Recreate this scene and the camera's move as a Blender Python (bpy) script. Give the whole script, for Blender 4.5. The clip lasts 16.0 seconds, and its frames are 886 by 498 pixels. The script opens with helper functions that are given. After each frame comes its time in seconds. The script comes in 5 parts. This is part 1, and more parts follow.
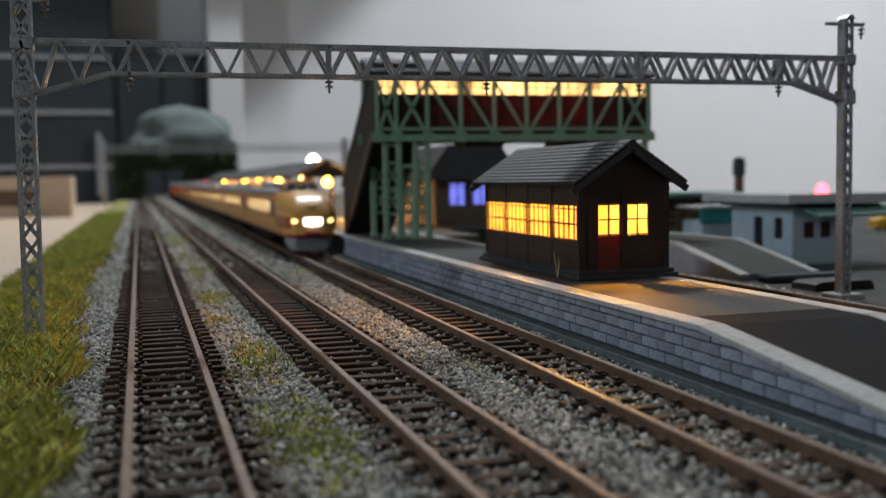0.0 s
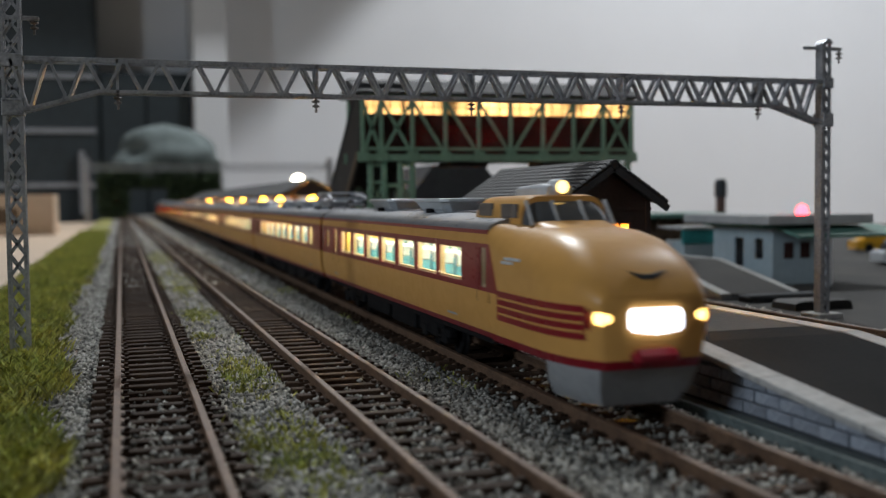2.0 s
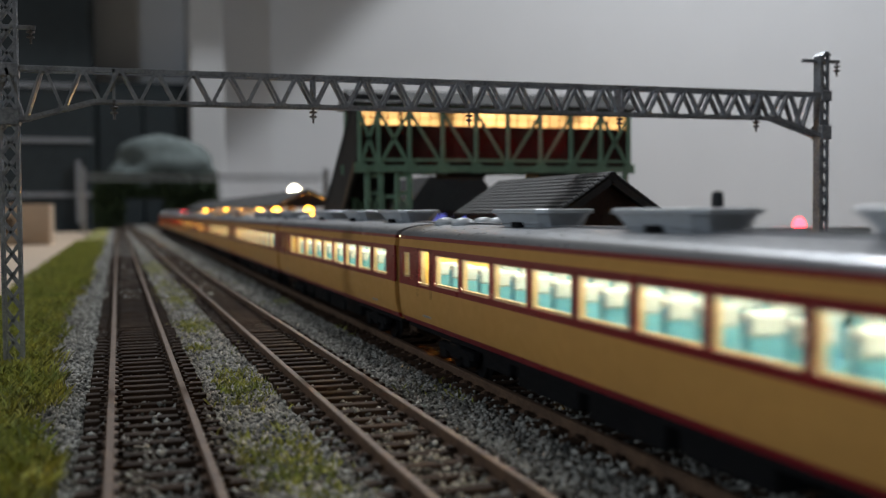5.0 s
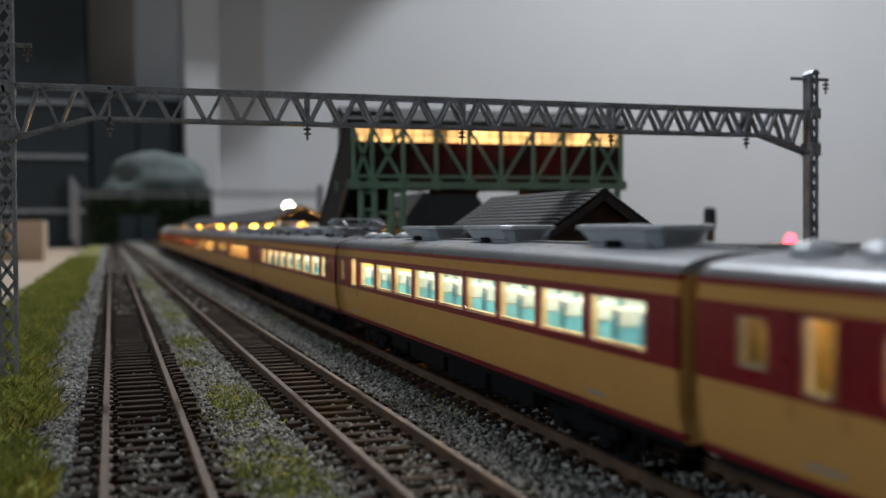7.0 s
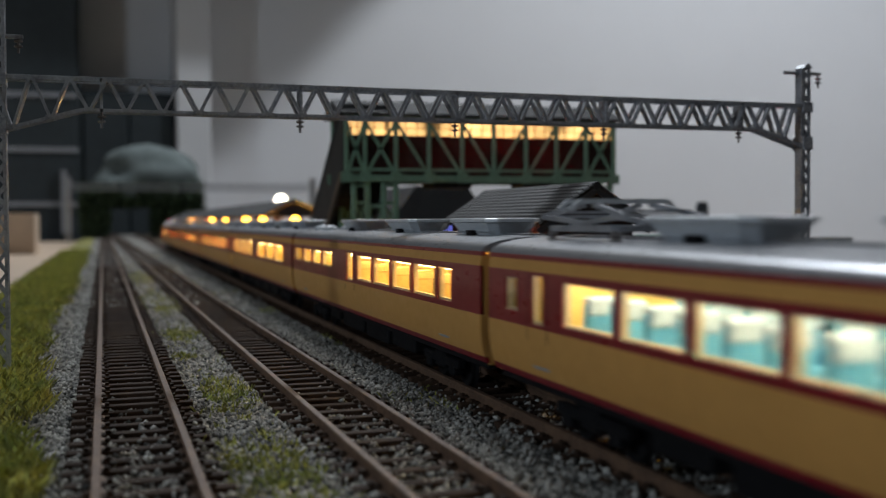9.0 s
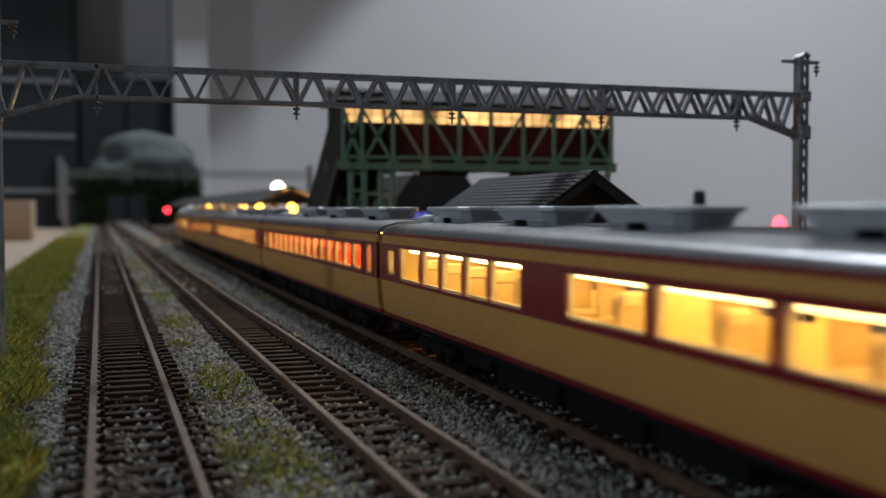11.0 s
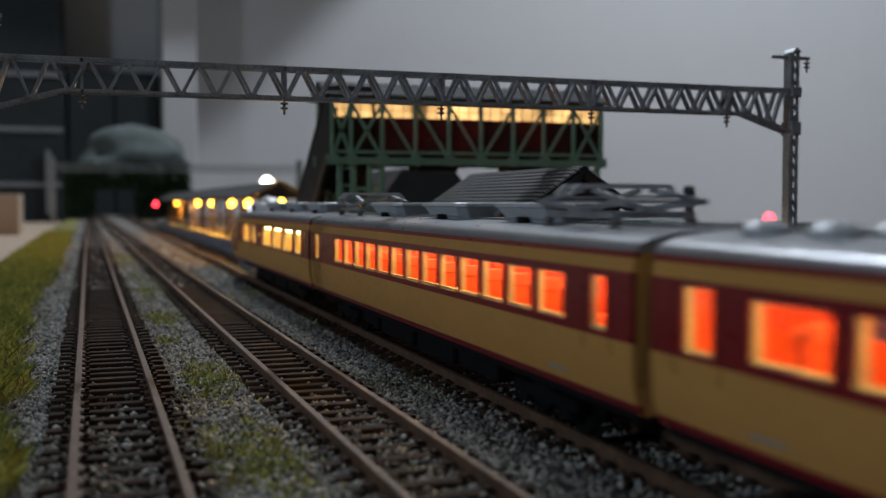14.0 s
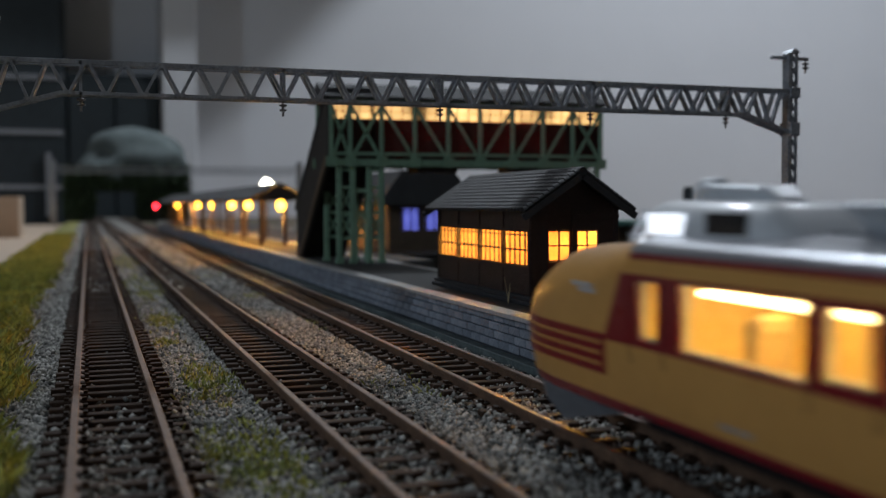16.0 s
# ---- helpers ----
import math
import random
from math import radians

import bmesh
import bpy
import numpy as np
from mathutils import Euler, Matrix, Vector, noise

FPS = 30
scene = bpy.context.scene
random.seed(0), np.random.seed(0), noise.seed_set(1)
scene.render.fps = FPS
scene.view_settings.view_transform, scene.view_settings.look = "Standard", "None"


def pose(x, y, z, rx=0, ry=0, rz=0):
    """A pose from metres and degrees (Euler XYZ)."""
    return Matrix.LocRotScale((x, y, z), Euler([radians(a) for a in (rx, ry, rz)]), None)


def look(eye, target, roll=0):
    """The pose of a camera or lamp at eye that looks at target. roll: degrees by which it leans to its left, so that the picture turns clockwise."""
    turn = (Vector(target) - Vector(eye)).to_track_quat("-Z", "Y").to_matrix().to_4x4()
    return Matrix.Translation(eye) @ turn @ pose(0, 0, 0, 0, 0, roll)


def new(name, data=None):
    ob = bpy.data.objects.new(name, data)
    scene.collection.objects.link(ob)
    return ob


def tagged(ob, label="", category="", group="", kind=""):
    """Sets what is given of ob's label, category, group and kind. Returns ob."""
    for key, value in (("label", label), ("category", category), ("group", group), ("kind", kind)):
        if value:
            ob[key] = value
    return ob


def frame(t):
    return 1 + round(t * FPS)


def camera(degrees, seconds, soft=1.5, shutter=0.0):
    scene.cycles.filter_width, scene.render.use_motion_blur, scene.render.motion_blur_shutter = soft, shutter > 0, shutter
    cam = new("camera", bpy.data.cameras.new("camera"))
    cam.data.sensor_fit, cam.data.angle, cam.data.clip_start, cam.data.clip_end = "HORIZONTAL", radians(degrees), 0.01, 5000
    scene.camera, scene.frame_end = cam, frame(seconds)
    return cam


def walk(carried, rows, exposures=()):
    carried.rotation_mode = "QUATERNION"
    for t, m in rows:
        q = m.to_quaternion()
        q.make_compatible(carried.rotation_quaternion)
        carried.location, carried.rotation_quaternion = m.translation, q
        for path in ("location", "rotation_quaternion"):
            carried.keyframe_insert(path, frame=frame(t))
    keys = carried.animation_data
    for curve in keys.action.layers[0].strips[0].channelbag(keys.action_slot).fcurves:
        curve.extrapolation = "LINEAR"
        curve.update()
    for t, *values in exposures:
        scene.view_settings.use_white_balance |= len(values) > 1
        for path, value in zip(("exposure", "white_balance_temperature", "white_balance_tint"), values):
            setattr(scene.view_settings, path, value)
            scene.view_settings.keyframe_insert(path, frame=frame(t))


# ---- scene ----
# ---- camera: a phone held a finger's breadth over the first track of a model railway (true size, 9 mm gauge) ----
cam = camera(47.0, 16.0, soft=1.1, shutter=0.35)
cam.data.dof.use_dof = True
cam.data.dof.focus_distance = 0.160
cam.data.dof.aperture_fstop = 31.0
PATH = [
    (0, pose(0.00000, -0.00000, 0.02525, 86.064, 0.917, -16.613)),
    (0.5, pose(-0.00013, -0.00034, 0.02498, 86.203, 0.895, -16.880)),
    (1, pose(-0.00042, -0.00072, 0.02512, 86.451, 0.783, -17.109)),
    (1.5, pose(-0.00085, -0.00136, 0.02502, 86.831, 0.659, -17.316)),
    (2, pose(-0.00076, -0.00200, 0.02494, 87.202, 0.619, -17.500)),
    (2.5, pose(-0.00069, -0.00093, 0.02497, 87.444, 0.497, -17.636)),
    (3, pose(-0.00068, -0.00161, 0.02481, 87.647, 0.550, -17.680)),
    (3.5, pose(-0.00083, -0.00103, 0.02502, 87.633, 0.449, -17.688)),
    (6, pose(-0.00055, -0.00108, 0.02498, 88.282, 0.422, -17.754)),
    (6.5, pose(-0.00095, -0.00211, 0.02488, 88.617, 0.423, -18.232)),
    (7, pose(-0.00093, -0.00238, 0.02500, 88.729, 0.406, -18.044)),
    (7.5, pose(-0.00099, -0.00236, 0.02493, 88.828, 0.342, -18.210)),
    (8, pose(-0.00095, -0.00247, 0.02484, 88.805, 0.468, -18.357)),
    (8.5, pose(-0.00094, -0.00264, 0.02493, 88.547, 0.423, -18.357)),
    (9, pose(-0.00093, -0.00245, 0.02480, 88.396, 0.288, -18.453)),
    (11.5, pose(-0.00063, -0.00179, 0.02488, 87.622, 0.082, -18.719)),
    (12, pose(-0.00050, -0.00138, 0.02474, 87.588, 0.078, -18.968)),
    (12.5, pose(-0.00024, -0.00100, 0.02482, 87.428, 0.128, -18.937)),
    (13, pose(-0.00038, -0.00099, 0.02504, 87.393, -0.060, -19.065)),
    (13.5, pose(-0.00042, -0.00091, 0.02494, 87.411, 0.081, -19.202)),
    (14, pose(-0.00015, -0.00090, 0.02509, 87.398, 0.006, -19.177)),
    (14.5, pose(0.00005, -0.00106, 0.02496, 87.487, 0.063, -19.158)),
    (15, pose(0.00004, -0.00074, 0.02511, 87.487, 0.137, -19.322)),
    (15.5, pose(-0.00019, -0.00091, 0.02484, 87.543, 0.077, -19.302)),
    (16, pose(0.00011, -0.00104, 0.02506, 87.490, 0.141, -19.153)),
]
EXPOSURES = [(0.0, 0.30, 6350, 10), (1.5, 0.27, 6400, 10), (3.5, -0.10, 6500, 10), (7.0, -0.18, 6300, 10), (9.0, -0.26, 6250, 10), (12.5, -0.56, 6150, 10), (16.0, -0.55, 6000, 10)]
walk(cam, PATH, EXPOSURES)

# ---- world and room light ----
world = bpy.data.worlds.new("room_air")
scene.world = world
world.use_nodes = True
world.node_tree.nodes["Background"].inputs[0].default_value = (0.62, 0.72, 0.85, 1)
world.node_tree.nodes["Background"].inputs[1].default_value = 0.008


def room_lamp(name, x, y, z, size_x, size_y, watts, colour, target):
    data = bpy.data.lights.new(name, "AREA")
    data.shape, data.size, data.size_y, data.energy, data.color = "RECTANGLE", size_x, size_y, watts, colour
    ob = new(name, data)
    ob.matrix_world = look((x, y, z), target)
    return ob


room_lamp("ceiling_lamp", 0.4, 1.88, 1.86, 0.25, 0.25, 37.0, (0.93, 0.97, 1.0), (0.1, 0.6, 0))
# Unseen area light, added to brighten the north wall.
room_lamp("wall_fill", 1.6, 1.3, 1.86, 0.3, 0.3, 36.0, (0.94, 0.97, 1.0), (1.3, 2.6, 0.3))
# Unseen area light added on the west to brighten the train's near sides.
room_lamp("west_fill", -1.75, -0.45, 0.72, 0.22, 0.5, 11.0, (0.78, 0.89, 1.0), (0.05, 0.3, 0))


def bulb(name, x, y, z, watts, colour, radius):
    data = bpy.data.lights.new(name, "POINT")
    data.energy, data.color, data.shadow_soft_size = watts, colour, radius
    ob = new(name, data)
    ob.location = (x, y, z)
    return ob


bulb("hut_bulb", 0.0855, 0.1765, 0.0212, 0.55, (1.0, 0.64, 0.20), 0.0008)
bulb("hut_bulb", 0.0842, 0.196, 0.0191, 0.32, (1.0, 0.60, 0.18), 0.0008)
for k, ly in enumerate((0.48, 0.60, 0.74, 0.90)):
    bulb("canopy_bulb", 0.080, ly, 0.0235, 0.16, (1.0, 0.45, 0.08), 0.002)
for bx in (0.102, 0.119, 0.138):
    bulb("footbridge_bulb", bx, 0.321, 0.049, 0.22, (1.0, 0.55, 0.2), 0.002)

# ---- materials ----
MM = 0.001


def mat(name, colour, rough=0.6, metal=0.0, second=None, scale=300.0, amount=0.5, bump=0.0, fine=None, spec=0.5, coat=0.0, island=0.0, per_object=0.0):
    """A painted, moulded or stained surface: two colours mixed by coarse and fine noise, with fine relief."""
    m = bpy.data.materials.new(name)
    m.use_nodes = True
    n, l = m.node_tree.nodes, m.node_tree.links
    b = n["Principled BSDF"]
    b.inputs["Roughness"].default_value, b.inputs["Metallic"].default_value = rough, metal
    b.inputs["Specular IOR Level"].default_value = spec
    b.inputs["Coat Weight"].default_value = coat
    second = second or tuple(c * 0.72 for c in colour)
    tc = n.new("ShaderNodeTexCoord")
    big = n.new("ShaderNodeTexNoise")
    big.inputs["Scale"].default_value, big.inputs["Detail"].default_value = scale, 5
    small = n.new("ShaderNodeTexNoise")
    small.inputs["Scale"].default_value, small.inputs["Detail"].default_value = fine or scale * 7, 3
    for t in (big, small):
        l.new(tc.outputs["Object"], t.inputs["Vector"])
    add = n.new("ShaderNodeMath")
    add.operation = "MULTIPLY_ADD"
    add.inputs[1].default_value = 0.5
    half = n.new("ShaderNodeMath")
    half.operation = "MULTIPLY"
    half.inputs[1].default_value = 0.5
    l.new(small.outputs[0], half.inputs[0])
    l.new(big.outputs[0], add.inputs[0])
    l.new(half.outputs[0], add.inputs[2])
    ramp = n.new("ShaderNodeMapRange")
    ramp.inputs[1].default_value, ramp.inputs[2].default_value = 0.5 - 0.16, 0.5 + 0.16
    ramp.inputs[3].default_value, ramp.inputs[4].default_value = 0.0, amount * 2 if amount < 0.5 else 1.0
    l.new(add.outputs[0], ramp.inputs[0])
    mix = n.new("ShaderNodeMix")
    mix.data_type = "RGBA"
    mix.inputs[6].default_value, mix.inputs[7].default_value = (*colour, 1), (*second, 1)
    l.new(ramp.outputs[0], mix.inputs[0])
    out = mix.outputs[2]
    if island or per_object:
        src = n.new("ShaderNodeNewGeometry") if island else n.new("ShaderNodeObjectInfo")
        sock = src.outputs["Random Per Island"] if island else src.outputs["Random"]
        hsv = n.new("ShaderNodeHueSaturation")
        mr = n.new("ShaderNodeMapRange")
        mr.inputs[3].default_value, mr.inputs[4].default_value = 1 - (island or per_object), 1 + (island or per_object)
        l.new(sock, mr.inputs[0])
        l.new(mr.outputs[0], hsv.inputs["Value"])
        l.new(out, hsv.inputs["Color"])
        out = hsv.outputs[0]
    l.new(out, b.inputs["Base Color"])
    mr2 = n.new("ShaderNodeMapRange")
    mr2.inputs[3].default_value, mr2.inputs[4].default_value = max(0.02, rough - 0.1), min(1, rough + 0.12)
    l.new(small.outputs[0], mr2.inputs[0])
    l.new(mr2.outputs[0], b.inputs["Roughness"])
    if bump:
        bp = n.new("ShaderNodeBump")
        bp.inputs["Strength"].default_value, bp.inputs["Distance"].default_value = 0.8, bump * MM
        l.new(add.outputs[0], bp.inputs["Height"])
        l.new(bp.outputs[0], b.inputs["Normal"])
    return m


def glow(name, colour, strength, vary=0.0, scale=400.0):
    m = bpy.data.materials.new(name)
    m.use_nodes = True
    n, l = m.node_tree.nodes, m.node_tree.links
    b = n["Principled BSDF"]
    b.inputs["Base Color"].default_value = (*colour, 1)
    b.inputs["Emission Color"].default_value = (*colour, 1)
    b.inputs["Emission Strength"].default_value = strength
    if vary:
        tc, t, mr = n.new("ShaderNodeTexCoord"), n.new("ShaderNodeTexNoise"), n.new("ShaderNodeMapRange")
        t.inputs["Scale"].default_value = scale
        mr.inputs[1].default_value, mr.inputs[2].default_value = 0.3, 0.7
        mr.inputs[3].default_value, mr.inputs[4].default_value = strength * (1 - vary), strength * (1 + vary)
        l.new(tc.outputs["Object"], t.inputs["Vector"])
        l.new(t.outputs[0], mr.inputs[0])
        l.new(mr.outputs[0], b.inputs["Emission Strength"])
    return m


def paper(name, colour, strength, vary, scale):
    """Thin lamp-lit pane that glows and lets half of the light behind it through."""
    m = glow(name, colour, strength, vary, scale)
    n, l = m.node_tree.nodes, m.node_tree.links
    tr, mx = n.new("ShaderNodeBsdfTransparent"), n.new("ShaderNodeMixShader")
    tr.inputs[0].default_value = (1.0, 0.8, 0.45, 1)
    mx.inputs[0].default_value = 0.45
    l.new(n["Principled BSDF"].outputs[0], mx.inputs[1])
    l.new(tr.outputs[0], mx.inputs[2])
    l.new(mx.outputs[0], n["Material Output"].inputs[0])
    return m


def clear(name, tint=(1, 1, 1), gloss=0.08):
    """A thin clear plastic pane: lets light straight through, with a weak reflection."""
    m = bpy.data.materials.new(name)
    m.use_nodes = True
    n, l = m.node_tree.nodes, m.node_tree.links
    n.remove(n["Principled BSDF"])
    tr, gl, mx = n.new("ShaderNodeBsdfTransparent"), n.new("ShaderNodeBsdfGlossy"), n.new("ShaderNodeMixShader")
    tr.inputs[0].default_value = (*tint, 1)
    gl.inputs["Roughness"].default_value = 0.08
    mx.inputs[0].default_value = gloss
    l.new(tr.outputs[0], mx.inputs[1])
    l.new(gl.outputs[0], mx.inputs[2])
    l.new(mx.outputs[0], n["Material Output"].inputs[0])
    return m


M_STEEL = mat("grey_painted_steel", (0.50, 0.52, 0.56), 0.45, 0.5, (0.22, 0.23, 0.25), 250, 0.6, 0.05)
M_RAIL = mat("weathered_rail", (0.17, 0.10, 0.06), 0.6, 0.12, (0.085, 0.05, 0.033), 180, 0.6, 0.06)
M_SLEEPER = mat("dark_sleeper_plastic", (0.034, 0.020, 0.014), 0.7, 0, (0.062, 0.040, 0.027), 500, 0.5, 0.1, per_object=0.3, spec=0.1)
# Copy for the far sleepers, its colour paled to stand for distance haze.
M_SLEEPER_HAZE = mat("hazed_sleeper_plastic", (0.045, 0.034, 0.028), 0.62, 0, (0.085, 0.062, 0.048), 500, 0.5, 0.1, island=0.25)
M_BALLAST = mat("ballast_bed", (0.26, 0.25, 0.225), 0.9, 0, (0.09, 0.086, 0.077), 900, 0.7, 0.5, 2600)
M_STONE = mat("ballast_stone", (0.42, 0.41, 0.375), 0.85, 0, (0.125, 0.12, 0.105), 700, 0.6, 0.1, island=0.9)
M_SOIL = mat("brown_soil", (0.10, 0.075, 0.045), 0.95, 0, (0.055, 0.05, 0.028), 120, 0.6, 0.5)
M_GRASS = mat("static_grass", (0.52, 0.48, 0.11), 0.7, 0, (0.19, 0.25, 0.045), 55, 0.8, 0.0, island=0.6)
M_STRAW = mat("dry_straw", (0.55, 0.45, 0.25), 0.8)
M_TURF = mat("grass_mat", (0.27, 0.25, 0.07), 0.9, 0, (0.14, 0.15, 0.04), 80, 0.6, 0.4, 900)
M_PLATFORM = mat("platform_asphalt", (0.042, 0.042, 0.043), 0.9, 0, (0.085, 0.082, 0.075), 38, 0.4, 0.15, 1500, spec=0.25)
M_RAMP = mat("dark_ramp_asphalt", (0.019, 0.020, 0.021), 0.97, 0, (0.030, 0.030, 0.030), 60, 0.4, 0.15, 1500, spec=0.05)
M_COPING = mat("pale_concrete_coping", (0.46, 0.46, 0.45), 0.75, 0, (0.29, 0.29, 0.28), 120, 0.5, 0.12)
M_BLOCK = mat("grey_blue_block", (0.33, 0.36, 0.41), 0.6, 0, (0.19, 0.21, 0.245), 250, 0.5, 0.15, per_object=0.2)
M_BLOCK_FAR = mat("grey_blue_block_far", (0.33, 0.36, 0.41), 0.6, 0, (0.19, 0.21, 0.245), 250, 0.5, 0.15, island=0.2)
M_DRAIN = mat("grey_green_drain_concrete", (0.15, 0.18, 0.175), 0.8, 0, (0.07, 0.09, 0.088), 150, 0.6, 0.12)
M_DARK_STEEL = mat("dark_plate_steel", (0.09, 0.095, 0.10), 0.35, 0.4, (0.05, 0.052, 0.056), 250, 0.5, 0.04)
M_MORTAR = mat("dark_mortar", (0.055, 0.06, 0.068), 0.9, 0, None, 400, 0.5, 0.1)
M_HUT = mat("dark_brown_timber", (0.030, 0.014, 0.011), 0.5, 0, (0.016, 0.008, 0.007), 200, 0.6, 0.1)
M_HUT_RED = mat("red_brown_timber", (0.10, 0.014, 0.010), 0.5, 0, (0.06, 0.01, 0.008), 200, 0.5, 0.08)
M_TILE = mat("charcoal_roof_tile", (0.036, 0.037, 0.038), 0.6, 0, (0.018, 0.018, 0.019), 300, 0.6, 0.08, spec=0.25)
M_PLINTH = mat("black_plinth", (0.03, 0.03, 0.033), 0.6, 0, None, 200, 0.5, 0.08)
M_GREEN = mat("green_painted_steel", (0.24, 0.39, 0.27), 0.5, 0, (0.16, 0.27, 0.18), 150, 0.5, 0.06)
M_BRIDGE_WALL = mat("dark_red_boarding", (0.055, 0.014, 0.010), 0.7, 0, (0.03, 0.012, 0.010), 90, 0.6, 0.06)
for m, tint in ((M_HUT_RED, (0.55, 0.02, 0.006)), (M_BRIDGE_WALL, (0.5, 0.03, 0.01))):
    nodes, links = m.node_tree.nodes, m.node_tree.links
    lucent, both = nodes.new("ShaderNodeBsdfTranslucent"), nodes.new("ShaderNodeMixShader")
    lucent.inputs[0].default_value = (*tint, 1)
    both.inputs[0].default_value = 0.035
    links.new(nodes["Principled BSDF"].outputs[0], both.inputs[1])
    links.new(lucent.outputs[0], both.inputs[2])
    links.new(both.outputs[0], nodes["Material Output"].inputs[0])
M_BRIDGE_ROOF = mat("dark_grey_roof", (0.05, 0.05, 0.052), 0.75, 0, (0.032, 0.032, 0.034), 120, 0.5, 0.1)
M_STAIR = mat("dark_stair_boarding", (0.04, 0.034, 0.03), 0.75, 0, (0.025, 0.022, 0.02), 130, 0.5, 0.1)
M_CREAM = mat("cream_train_paint", (0.63, 0.335, 0.095), 0.33, 0, (0.57, 0.30, 0.085), 90, 0.5, 0.0, spec=0.25)
M_CRIMSON = mat("crimson_train_paint", (0.25, 0.007, 0.018), 0.3, 0, (0.20, 0.005, 0.015), 90, 0.5, 0.0, coat=0.1)
M_SILVER = mat("silver_roof_paint", (0.34, 0.35, 0.37), 0.3, 0.6, (0.25, 0.26, 0.28), 120, 0.5, 0.02)
M_AC = mat("grey_roof_unit", (0.60, 0.64, 0.68), 0.38, 0.1, (0.46, 0.48, 0.50), 160, 0.5, 0.02)
M_UNDER = mat("black_underframe", (0.010, 0.010, 0.011), 0.7, 0, None, 200, 0.5, 0.05, spec=0.12)
M_SKIRT = mat("pale_grey_skirt", (0.36, 0.37, 0.38), 0.45, 0, (0.28, 0.29, 0.30), 150, 0.5, 0.02)
M_INTERIOR = mat("cream_interior", (0.70, 0.58, 0.36), 0.6)
M_INTERIOR_TEAL = mat("pale_teal_interior", (0.36, 0.57, 0.72), 0.6, 0, (0.20, 0.47, 0.64), 160, 0.6)
M_INTERIOR_AMBER = mat("amber_interior", (0.80, 0.58, 0.18), 0.6, 0, (0.70, 0.48, 0.12), 120, 0.5)
M_TEAL = mat("teal_seat_plastic", (0.15, 0.47, 0.68), 0.5, 0, (0.11, 0.40, 0.58))
M_COVER = mat("cream_headrest_cloth", (0.50, 0.64, 0.74), 0.8)
M_ORANGE = mat("orange_red_seat_plastic", (0.80, 0.11, 0.006), 0.5, 0, (0.70, 0.06, 0.004))
M_TAN = mat("tan_seat_plastic", (0.62, 0.42, 0.14), 0.5)
M_GLASS = clear("clear_pane")
M_DARK_GLASS = mat("dark_glass", (0.015, 0.016, 0.018), 0.12, 0, None, 50, 0.5, 0.0, spec=0.4)
M_SCREEN = mat("grey_windscreen_glass", (0.09, 0.10, 0.11), 0.1, 0, (0.06, 0.066, 0.072), 60, 0.5, 0.0, spec=0.9)
# Glass of the trailing cab: white and emissive in itself.
M_CAB_GLASS = glow("emissive_cab_glass", (0.93, 0.96, 1.0), 1.6)
M_STRIP_WHITE = glow("cabin_light_white", (1.0, 0.78, 0.46), 22.0)
M_STRIP_ORANGE = glow("cabin_light_orange", (1.0, 0.62, 0.16), 24.0)
M_STRIP_YELLOW = glow("cabin_light_yellow", (1.0, 0.68, 0.25), 22.0)
M_HUT_PANE = paper("lit_paper_pane", (1.0, 0.52, 0.09), 1.15, 0.35, 350)
M_BRIDGE_PANE = glow("lit_bridge_pane", (1.0, 0.56, 0.19), 1.8, 0.95, 75)
M_HEAD = glow("headlamp", (1.0, 0.64, 0.18), 3.8)
M_MARK = glow("lit_head_sign", (0.86, 0.91, 1.0), 3.4)
M_RED_LAMP = glow("red_lamp", (1.0, 0.02, 0.03), 22.0)
M_ORANGE_LAMP = glow("orange_bulb", (1.0, 0.42, 0.03), 22.0)
M_WHITE_LAMP = glow("white_bulb", (1.0, 0.92, 0.68), 22.0)
M_BLUE_PANE = glow("violet_lit_pane", (0.20, 0.22, 0.85), 0.7, 0.5, 200)
M_WALL = mat("pale_grey_wallpaper", (0.74, 0.75, 0.77), 0.9, 0, (0.71, 0.72, 0.74), 6, 0.5, 0.2, 900)
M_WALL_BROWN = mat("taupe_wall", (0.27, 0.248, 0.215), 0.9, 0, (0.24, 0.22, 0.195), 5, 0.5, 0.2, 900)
M_CABINET = mat("dark_teal_cabinet", (0.028, 0.040, 0.047), 0.5, 0, (0.020, 0.029, 0.034), 8, 0.5)
M_BOARD = mat("pale_wood_board", (0.55, 0.43, 0.32), 0.6, 0, (0.48, 0.37, 0.27), 20, 0.5, 0.05)
M_ROCK = mat("grey_green_rock", (0.13, 0.155, 0.155), 0.9, 0, (0.07, 0.09, 0.088), 40, 0.6, 1.0)
M_BUSH = mat("dark_green_bush", (0.035, 0.06, 0.022), 0.9, 0, (0.02, 0.035, 0.014), 120, 0.5, 0.5, island=0.4)
M_STATION = mat("pale_blue_render", (0.44, 0.53, 0.57), 0.75, 0, (0.36, 0.44, 0.48), 60, 0.5, 0.08)
M_SLAB = mat("pale_roof_slab", (0.48, 0.48, 0.48), 0.8, 0, None, 60, 0.4, 0.05)
M_AWNING = mat("green_awning", (0.13, 0.28, 0.23), 0.6, 0, None, 60, 0.4, 0.05)
M_WOOD = mat("brown_weathered_wood", (0.14, 0.095, 0.06), 0.8, 0, (0.08, 0.055, 0.035), 150, 0.6, 0.1)
M_YELLOW = mat("yellow_car_paint", (0.80, 0.42, 0.01), 0.3, 0, None, 60, 0.3, coat=0.5)
